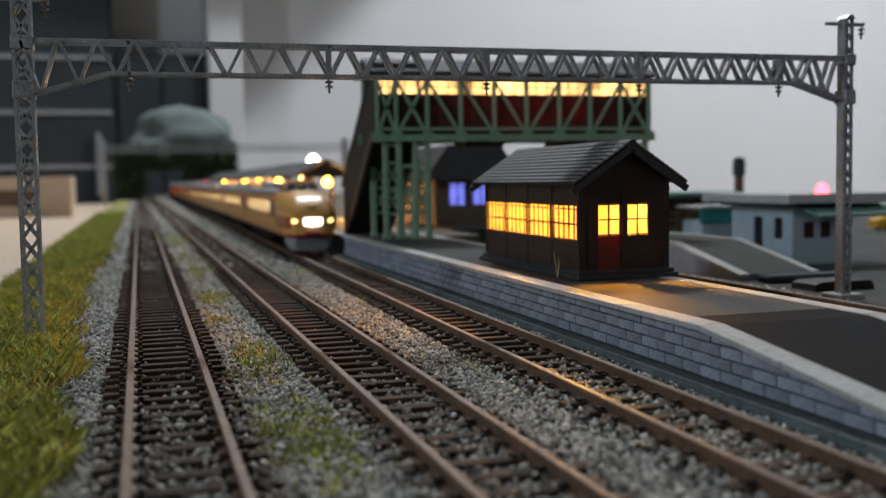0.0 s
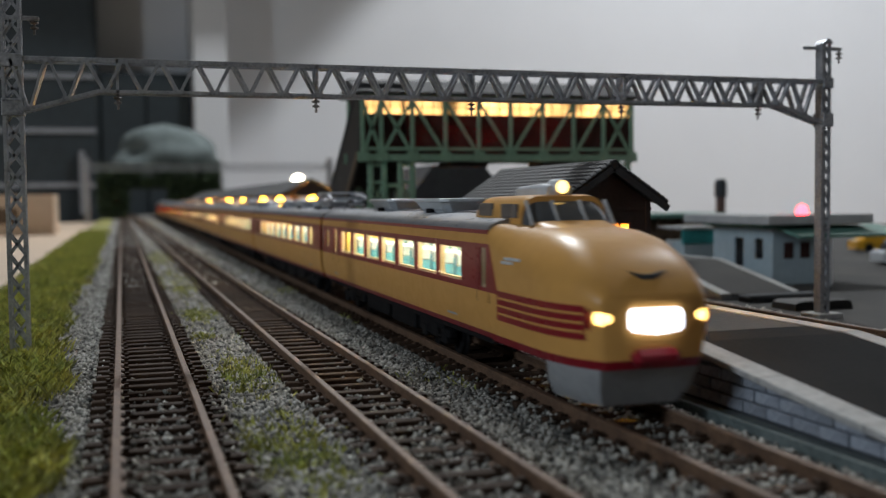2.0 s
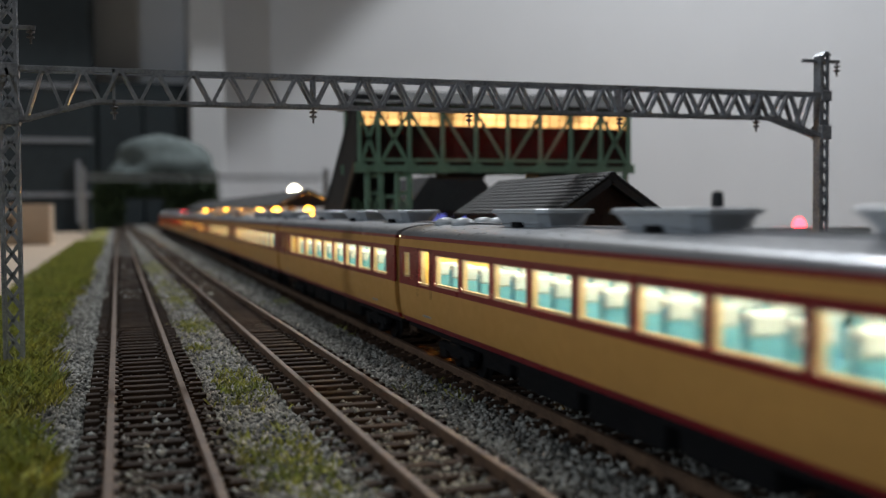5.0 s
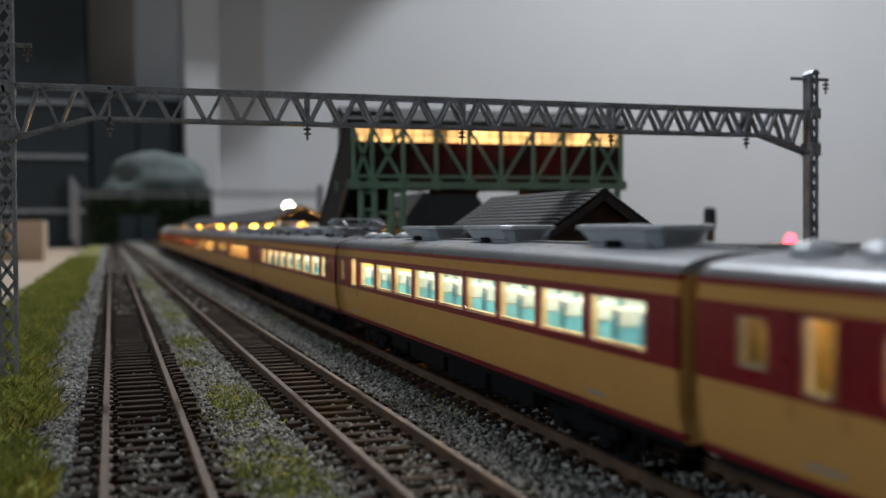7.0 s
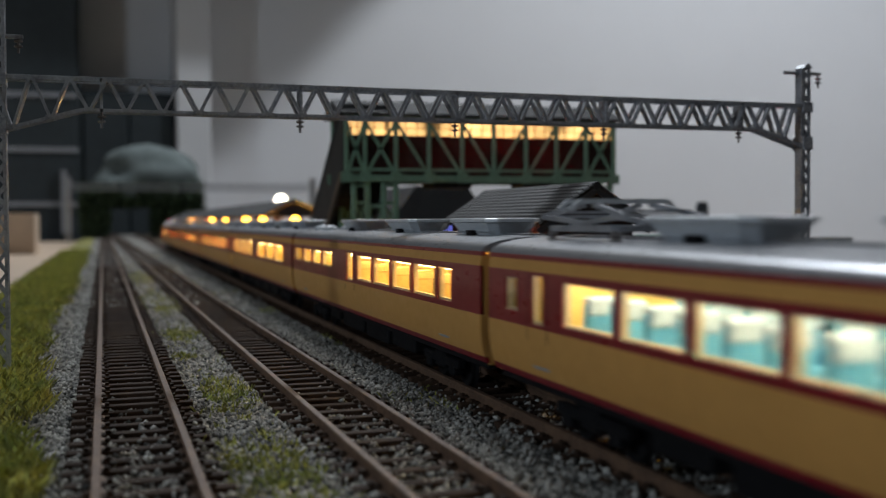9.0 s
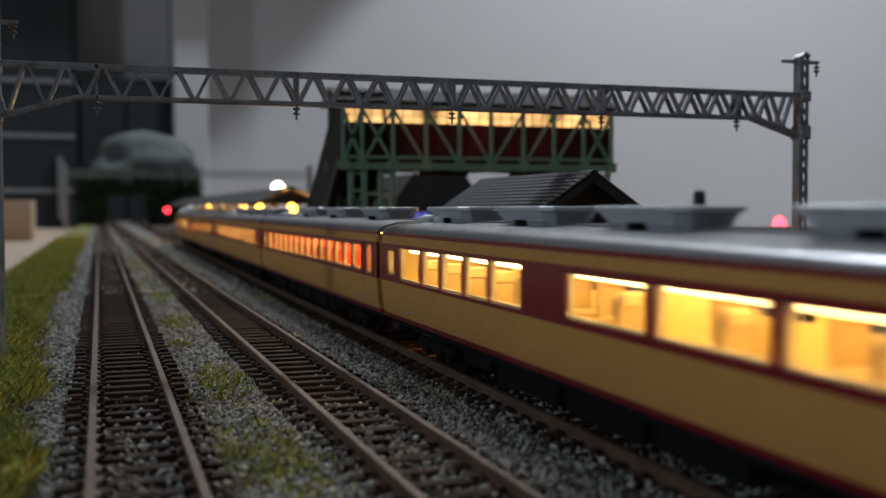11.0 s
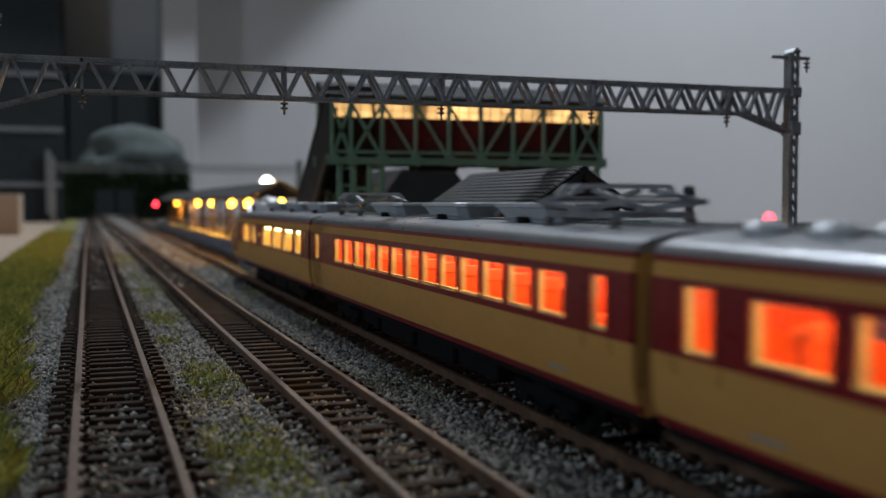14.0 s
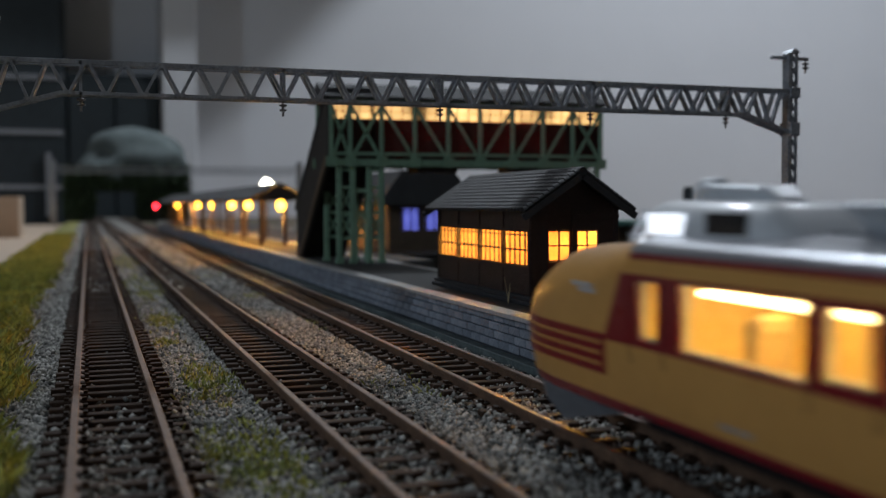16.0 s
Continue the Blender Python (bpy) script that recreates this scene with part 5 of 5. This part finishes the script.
# place of the first coupling along the track, in seconds and millimetres
COUPLING = [(0.0, 496), (1.5, 310), (2.0, 248), (3.5, 64), (5.8, -216), (7.0, -362), (8.3, -520), (9.0, -605), (11.3, -880), (12.5, -1031), (14.0, -1228), (15.0, -1361), (16.0, -1489)]


def motions():
    tx, td = TRACKS[2]
    for car, back in TRAIN:
        rows = []
        for t, c in COUPLING:
            y = c + back
            rows.append((t, pose((tx + td * y) * MM, y * MM, 0, 0, 0, -math.degrees(math.atan(td)))))
        walk(car, rows)

# ---- second platform, yard and station houses ----
def make_side_platform():
    pf = thing("side_platform", "low grey side platform with pale coping and ramped end", "platform")
    pf["kind"] = "structure"
    prof = [(231, -3.3), (231, -1.4), (268, 5.4), (900, 5.4), (900, -3.3)]
    bm = bmesh.new()
    prism(bm, prof, 149.6, 173.0, "yz")
    part("core", bm, M_BLOCK_FAR, pf, "grey blue block wall")
    bm = bmesh.new()
    prism(bm, [(231, -1.4), (268, 5.4), (900, 5.4), (900, 5.9), (268, 5.9), (231, -0.9)], 152.2, 171.2, "yz")
    part("surface", bm, M_PLATFORM, pf)
    for x0, x1 in ((149.0, 152.2), (171.2, 173.4)):
        for a, b in ((231, 249.5), (249.5, 268), (268, 480), (480, 900)):
            za, zb = (min(5.9, -0.9 + (v - 231) * 0.1838) for v in (a, b))
            bm = bmesh.new()
            prism(bm, [(a + 0.1, za - 0.9), (b - 0.1, zb - 0.9), (b - 0.1, zb + 0.1), (a + 0.1, za + 0.1)], x0, x1, "yz")
            part("coping_stone", bm, M_COPING, pf)
    return pf


make_side_platform()


def make_yard():
    bm = bmesh.new()
    box(bm, 143.5, 640, 40, 900, -3.3, -2.6)
    tagged(part("pavement", bm, M_PLATFORM), "dark grey station yard paving", "pavement", kind="structure")
    bm = bmesh.new()
    prism(bm, [(151, -3), (168, -3), (167.4, -0.9), (166.5, -0.4), (153, -0.4), (151.5, -1.0)], 203, 212)
    tagged(part("buffer_mound", bm, M_BLACK), "black rubber buffer mound at the track end", "buffer")
    bm = bmesh.new()
    box(bm, 152, 176, 222, 228, -2.7, -0.6, 0.5)
    tagged(part("concrete_kerb", bm, M_MORTAR), "dark concrete kerb before the ramp", "kerb", kind="structure")


make_yard()


def make_station_office():
    st = thing("station_office", "pale blue rendered station office with flat roof and green awning", "building", "station buildings", 190.6, 267, -2.6)
    Lx, Ly, H = 17.0, 33.0, 18.6
    holed("wall", (0, Ly), (0, H), [(5, 9.5, 7.6, 14.2), (15.5, 20.5, 0, 14.2)], 0.8, 0, M_STATION, st, "pale blue rendered wall")
    holed("wall", (0, Ly), (0, H), [], 0.8, Lx - 0.8, M_STATION, st, "pale blue rendered wall")
    for yy in (0, Ly - 0.8):
        holed("wall", (0.8, Lx - 0.8), (0, H), [], 0.8, yy, M_STATION, st, "pale blue rendered wall", "y")
    boxed("window", (0.4, 0.6, 5, 9.5, 7.6, 14.2), M_DARK_GLASS, st, "dark window")
    boxed("door", (0.35, 0.6, 15.5, 20.5, 0, 14.2), M_DARK_GLASS, st, "dark recessed doorway")
    for x in (4, 10):
        boxed("window", (x, x + 3.4, -0.12, 0.05, 8, 13), M_BRIDGE_WALL, st, "dark red framed window")
    boxed("roof", (-8, Lx + 13, -9, Ly + 6, H + 0.2, H + 3.0), M_SLAB, st, "pale flat roof slab", 0.2)
    bm = bmesh.new()
    prism(bm, [(-2.0, H - 1.0), (-2.0, H - 0.2), (-14, H - 3.0), (-14, H - 3.8)], -1.0, Lx + 20, "yz")
    part("awning", bm, M_AWNING, st, "dark green awning")
    boxed("fascia", (-4, -0.1, -1, Ly, H - 0.9, H + 0.15), M_AWNING, st)
    for x in (10.5,):
        boxed("pillar", (x - 1, x + 1.4, -12.6, -10.4, 0, H - 3.6), M_WHITE, st, "white awning pillar", 0.15)
    bm = bmesh.new()
    lathe(bm, [(1.9, 0), (1.9, 1.2), (1.5, 2.4), (0.6, 3.1)], 0, 0, 14)
    lamp = part("warning_lamp", bm, M_RED_LAMP, st, "glowing red roof lamp", smooth=True)
    lamp.location = (10.5 * MM, 0 * MM, (H + 2.9) * MM)
    return st


make_station_office()


def make_shelter():
    sh = thing("timber_shelter", "brown timber goods shelter with dark green roof", "shelter", "", 228, 425, -2.6)
    boxed("roof", (-16, 44, -8, 26, 17.6, 19.8), M_AWNING, sh, "dark green flat roof", 0.2)
    for i in range(9):
        boxed("post", (-10 + i * 5.6, -8.6 + i * 5.6, 0, 1.6, 0, 17.6), M_WOOD, sh)
    for z in (2.5, 6, 9.5, 13):
        boxed("rail", (-11, 38, -0.6, 0, z, z + 1.8), M_WOOD, sh)
    boxed("back_wall", (-11, 40, 22, 23.5, 0, 17.6), M_WOOD, sh)
    return sh


make_shelter()


def make_kiosk():
    k = thing("kiosk", "small pale kiosk with turquoise sign band", "kiosk", "", 205, 330, -2.6)
    boxed("body", (-8, 9, 0, 14, 0, 11), M_STATION, k, "pale body", 0.2)
    boxed("sign_band", (-9, 10, -0.8, 0, 10, 15.4), mat("turquoise_sign", (0.03, 0.32, 0.32), 0.5), k, "turquoise sign band", 0.1)
    boxed("roof", (-10, 11, -2, 16, 15.4, 16.4), M_SLAB, k)
    return k


make_kiosk()


def make_tower():
    t = thing("water_tower", "small dark brick water tower far behind the yard", "tower", "", 289.7, 450, -2.6)
    bm = bmesh.new()
    lathe(bm, [(2.6, 0), (2.4, 22), (2.3, 27.2)], 0, 0, 14)
    part("shaft", bm, mat("red_brown_brick", (0.16, 0.09, 0.075), 0.8, 0, (0.10, 0.06, 0.05), 300, 0.5, 0.2), t, "", True)
    bm = bmesh.new()
    lathe(bm, [(2.3, 27.0), (3.1, 27.5), (3.1, 34.6), (2.6, 34.8), (2.4, 36.2)], 0, 0, 14)
    part("tank", bm, M_MORTAR, t, "dark tank", True)
    return t


make_tower()


def make_toy_car(name, x, y, rz, paint, cabin, label):
    c = thing(name, label, "car", "parked cars", x, y, -2.6, rz)
    bm = bmesh.new()
    secs = []
    for yy, w, z0, z1 in ((-14, 5.0, 1.8, 4.2), (-13.4, 5.6, 1.4, 5.0), (-8, 5.8, 1.2, 5.6), (12, 5.8, 1.2, 5.8), (14, 5.4, 1.6, 5.2)):
        secs.append([(-w, yy, z0), (w, yy, z0), (w, yy, z1 - 0.8), (w - 0.8, yy, z1), (-w + 0.8, yy, z1), (-w, yy, z1 - 0.8)])
    loft(bm, secs)
    part("body", bm, paint, c, "", True)
    bm = bmesh.new()
    loft(bm, [[(-5.2, -7, 5.5), (5.2, -7, 5.5), (5.2, 11, 5.5), (-5.2, 11, 5.5)], [(-4.2, -3, 9), (4.2, -3, 9), (4.2, 9, 9), (-4.2, 9, 9)]])
    part("cabin", bm, cabin, c)
    boxed("roof", (-4.3, 4.3, -3.1, 9.1, 8.9, 9.5), paint, c, "", 0.2)
    for s in (-1, 1):
        for yy in (-9, 8.5):
            w = part("wheel", wheel_bm(), M_BLACK, c)
            w.location = (s * 5.2 * MM, yy * MM, 2.2 * MM)
    return c


def wheel_bm():
    bm = bmesh.new()
    lathe(bm, [(2.2, -0.8), (2.2, 0.8), (1.4, 0.9)], 0, 0, 14, "x")
    return bm


make_toy_car("yellow_car", 350, 405, 75, M_YELLOW, M_YELLOW, "bright yellow toy car parked in the station yard")
make_toy_car("white_car", 293, 322, 75, M_WHITE, M_DARK_GLASS, "white toy car parked in the station yard")


def make_station_house():
    st = thing("station_house", "dark timber station house with wide slate roof and violet lit windows", "building", "station buildings", 112, 400, 5.9)
    Lx, Ly = 36.0, 120.0
    bm = bmesh.new()
    box(bm, 4, Lx - 4, 0, Ly, 0, 20.5)
    part("wall", bm, M_WOOD, st, "dark brown boarded wall")
    for x in (9.6, 19.8):
        win = boxed("window", (x, x + 7.2, -0.35, -0.1, 8.6, 17.4), M_BLUE_PANE, st, "violet lit window")
        bm = bmesh.new()
        for xx in (x, x + 3.4, x + 6.8):
            box(bm, xx, xx + 0.5, -0.6, -0.34, 8.6, 17.4)
        part("window_frame", bm, M_HUT, win)
    bm = bmesh.new()
    prism(bm, [(-2, 19.6), (8, 33.0), (Lx - 6, 33.0), (Lx + 4, 19.6), (Lx + 4, 18.9), (-2, 18.9)], -6, Ly + 6)
    part("roof", bm, M_BRIDGE_ROOF, st, "wide dark slate roof")
    return st


def make_mid_platform():
    bm = bmesh.new()
    box(bm, 96.5, 112.0, 330, 1100, -3.3, 5.9)
    ob = part("station_platform", bm, M_PLATFORM)
    tagged(ob, "grey platform before the station house", "platform", kind="structure")
    bm = bmesh.new()
    box(bm, 112.0, 149.0, 372, 1100, -3.3, 5.9)
    tagged(part("station_forecourt", bm, M_PLATFORM), "grey platform under the station house", "platform", kind="structure")


make_station_house()


def make_canopy():
    cn = thing("platform_canopy", "dark gabled platform canopy with orange lamps beneath", "canopy", "", 0, 0, 6.4)
    bm = bmesh.new()
    prism(bm, [(66, 21.4), (80.5, 28.5), (95, 21.4), (95, 20.6), (80.5, 27.5), (66, 20.6)], 450, 1080)
    part("roof", bm, M_BRIDGE_ROOF, cn, "dark pitched canopy roof")
    # Dark board added to hide the bulb-lit underside of the roof.
    bm = bmesh.new()
    prism(bm, [(68, 20.7), (93, 20.7), (80.5, 27.3)], 450.5, 451.5)
    part("gable_board", bm, M_STAIR, cn, "dark board added across the open gable")
    for y in range(470, 1080, 62):
        for x in (75, 86):
            boxed("post", (x - 0.8, x + 0.8, y - 0.8, y + 0.8, 0, 24), M_WOOD, cn)
        bm = bmesh.new()
        bar(bm, (69, y, 21.2), (92, y, 21.2), 1.2, 1.2)
        part("tie_beam", bm, M_WOOD, cn)
    for y in (458, 557, 626, 728, 830, 1040):
        bm = bmesh.new()
        lathe(bm, [(0.5, 2.6), (1.9, 1.4), (2.3, 0), (1.7, -1.5), (0.5, -2.2)], 0, 0, 12)
        b = part("lamp_globe", bm, M_ORANGE_LAMP, cn, "glowing orange lamp globe", True)
        b.location = (82 * MM, y * MM, 18.2 * MM)
    return cn


make_canopy()


def make_lamp(name, label, x, y, z, material, r, z0=6.4):
    lp = thing(name, label, "lamp", "", x, y, z0)
    bm = bmesh.new()
    lathe(bm, [(1.4, 0), (1.4, 1), (0.6, 1.5), (0.5, z - z0 - r)], 0, 0, 10)
    part("post", bm, M_MORTAR, lp, "", True)
    bm = bmesh.new()
    lathe(bm, [(r * 0.3, -r), (r * 0.85, -r * 0.55), (r, 0), (r * 0.85, r * 0.55), (r * 0.3, r)], 0, 0, 14)
    b = part("globe", bm, material, lp, "glowing lamp globe", True)
    b.location.z = (z - z0) * MM
    return lp


make_lamp("platform_lamp", "white glowing platform lamp on a dark post", 97.5, 590, 36.5, M_WHITE_LAMP, 3.6, 5.9)


def make_signal():
    sg = thing("railway_signal", "railway signal showing a red lamp at the platform end", "signal", "", 76.0, 1270, -2.0)
    boxed("mast", (-1, 1, 1.0, 3.0, 0, 27), M_MORTAR, sg)
    boxed("head", (-3.2, 3.2, -1, 1, 15, 29), M_BLACK, sg, "black signal head", 0.4)
    bm = bmesh.new()
    lathe(bm, [(2.6, -2.2), (2.6, -1.1)], 0, 25.4, 16, "y")
    part("red_lens", bm, M_RED_LAMP, sg, "glowing red signal lens")
    return sg


make_signal()
make_mid_platform()


def make_far_gantry():
    g = thing("catenary_gantry", "far grey lattice catenary gantry before the tunnel hill", "gantry", "catenary gantries", 0, 1500, 0)
    for x in (-46, 296):
        boxed("post", (x - 4, x + 4, -3, 3, -3.2, 88), M_STEEL, g, "grey steel post")
    for z in (70, 78):
        boxed("chord", (-46, 296, -1.5, 1.5, z - 1, z + 1), M_STEEL, g)
    for i in range(24):
        x = -46 + 342 * i / 24
        bm = bmesh.new()
        bar(bm, (x, 0, 70), (x + 7, 0, 78), 1.2, 1.2)
        bar(bm, (x + 14, 0, 70), (x + 7, 0, 78), 1.2, 1.2)
        part("lacing", bm, M_STEEL, g)
    return g


make_far_gantry()


def make_hill():
    h = thing("tunnel_hill", "grey green model hill with a dark tunnel mouth and bushes", "hill", "", 40, 1780, -3.4)
    bm = bmesh.new()
    n, m = 40, 16
    secs = []
    for j in range(m + 1):
        v = j / m
        row = []
        for i in range(n):
            a = 2 * math.pi * i / n
            k = noise.noise(Vector((math.cos(a) * 1.6, math.sin(a) * 1.6, v * 3))) * 0.22
            rx = (92 + 10 * math.cos(a)) * (1 - v ** 2.3) ** 0.5 * (1 + k) + 2
            ry = 70 * (1 - v ** 2.3) ** 0.5 * (1 + k) + 2
            row.append((30 + rx * math.cos(a), 60 + ry * math.sin(a), 70 + 92 * v * (1 + 0.2 * k)))
        secs.append(row)
    loft(bm, secs)
    part("rock", bm, M_ROCK, h, "pale grey green rocky top", True)
    bm = bmesh.new()
    for x0, x1, z0, z1 in ((-75, -32, 0, 76), (-32, 38, 52, 76), (38, 120, 0, 76)):
        box(bm, x0, x1, 0, 110, z0, z1, 2)
    part("portal_wall", bm, M_MORTAR, h, "dark stone tunnel portal")
    rng = np.random.default_rng(5)
    nl = 9000
    px, py = rng.uniform(-78, 122, nl), rng.uniform(-16, 4, nl)
    pz = np.abs(rng.normal(0, 1, nl)) * 18 + rng.uniform(0, 70, nl) * (np.abs(px - 3) > 32) + 55 * (np.abs(px - 3) <= 32)
    c = np.stack([px, py, np.minimum(pz, 92)], -1)
    v = (c[:, None, :] + rng.normal(0, 2.6, (nl, 3, 3))).reshape(-1, 3)
    ob = raw_mesh("bush", v, np.arange(nl * 3).reshape(-1, 3), M_BUSH, h)
    return h


make_hill()


# ---- the room behind the layout ----
def make_cabinets():
    c = thing("tall_cabinet", "tall dark teal grey cabinet against the room wall", "cabinet", "", -620, 2420, -900)
    boxed("body", (-700, 575, 0, 170, 0, 1900), M_CABINET, c, "", 4)
    for i in range(3):
        d = boxed("door", (-690 + i * 421, -690 + i * 421 + 414, -14, 0, 40, 1880), M_CABINET, c, "", 3)
        boxed("handle", (-690 + i * 421 + 380, -690 + i * 421 + 392, -34, -14, 900, 1040), M_STEEL, d, "", 2)
    for z in (960, 1080, 1200):
        boxed("shelf_edge", (-690, 570, -22, -15, z, z + 10), M_STEEL, c)
    s = thing("low_cabinet", "low dark cabinet beside the wall column", "cabinet", "", -45, 2440, -900)
    boxed("body", (1, 205, 0, 150, 0, 1222), M_CABINET, s, "", 4)
    for i in range(2):
        boxed("door", (5 + i * 99, 5 + i * 99 + 96, -12, 0, 30, 1205), M_CABINET, s, "", 3)
    col = boxed("wall_column", (162, 238, 2400, 2600, -900, 1900), M_WALL, None, "", 3)
    tagged(col, "pale grey wall column", "column", kind="structure")


make_cabinets()


def make_shadow_slab():
    """An unseen slab added above the view to shade the wall's upper left."""
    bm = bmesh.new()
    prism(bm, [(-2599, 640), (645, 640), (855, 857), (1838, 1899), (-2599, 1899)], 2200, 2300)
    tagged(part("shadow_slab", bm, M_WALL_BROWN), "unseen taupe slab added to shade the wall", "ceiling", kind="structure")


make_shadow_slab()


def make_workbench():
    w = thing("workbench", "pale wooden workbench beside the layout", "table", "", -40, 0, -900)
    boxed("tabletop", (-900, 0, 330, 2200, 868, 886), M_BOARD, w, "pale wooden tabletop", 2)
    for x in (-860, -60):
        for y in (380, 2150):
            boxed("leg", (x, x + 50, y, y + 50, 0, 868), M_BOARD, w, "", 2)
    b = thing("cardboard_box", "pale open cardboard box on the workbench", "box", "", -150, 1330, -14)
    bm = bmesh.new()
    for d in ((-70, 70, 0, 3, 0, 50), (-70, 70, 97, 100, 0, 50), (-70, -67, 3, 97, 0, 50), (67, 70, 3, 97, 0, 50), (-67, 67, 3, 97, 0, 3)):
        box(bm, *d)
    part("body", bm, M_BOARD, b)
    boxed("slot", (-34, 30, -0.6, -0.1, 14, 34), M_WOOD, b, "dark slot")
    c = thing("wooden_case", "pale wooden case standing on the workbench", "case", "", -210, 1000, -14)
    boxed("body", (-120, 62, 0, 120, 0, 92), M_BOARD, c, "", 2)
    boxed("lid", (-122, 64, -2, 122, 92, 100), M_BOARD, c, "", 2)


make_workbench()


def layout_frame():
    bm = bmesh.new()
    box(bm, -36, 700, -400, 2350, -90, -40.2)
    tagged(part("baseboard", bm, M_BOARD), "pale wooden baseboard under the layout", "baseboard", kind="structure")
    for x in (0, 620):
        for y in (-340, 2280):
            bm = bmesh.new()
            box(bm, x, x + 60, y, y + 60, -900, -90)
            tagged(part("baseboard_leg", bm, M_BOARD), "pale wooden leg of the layout baseboard", "leg", kind="structure")


layout_frame()

make_platform_blocks()
motions()
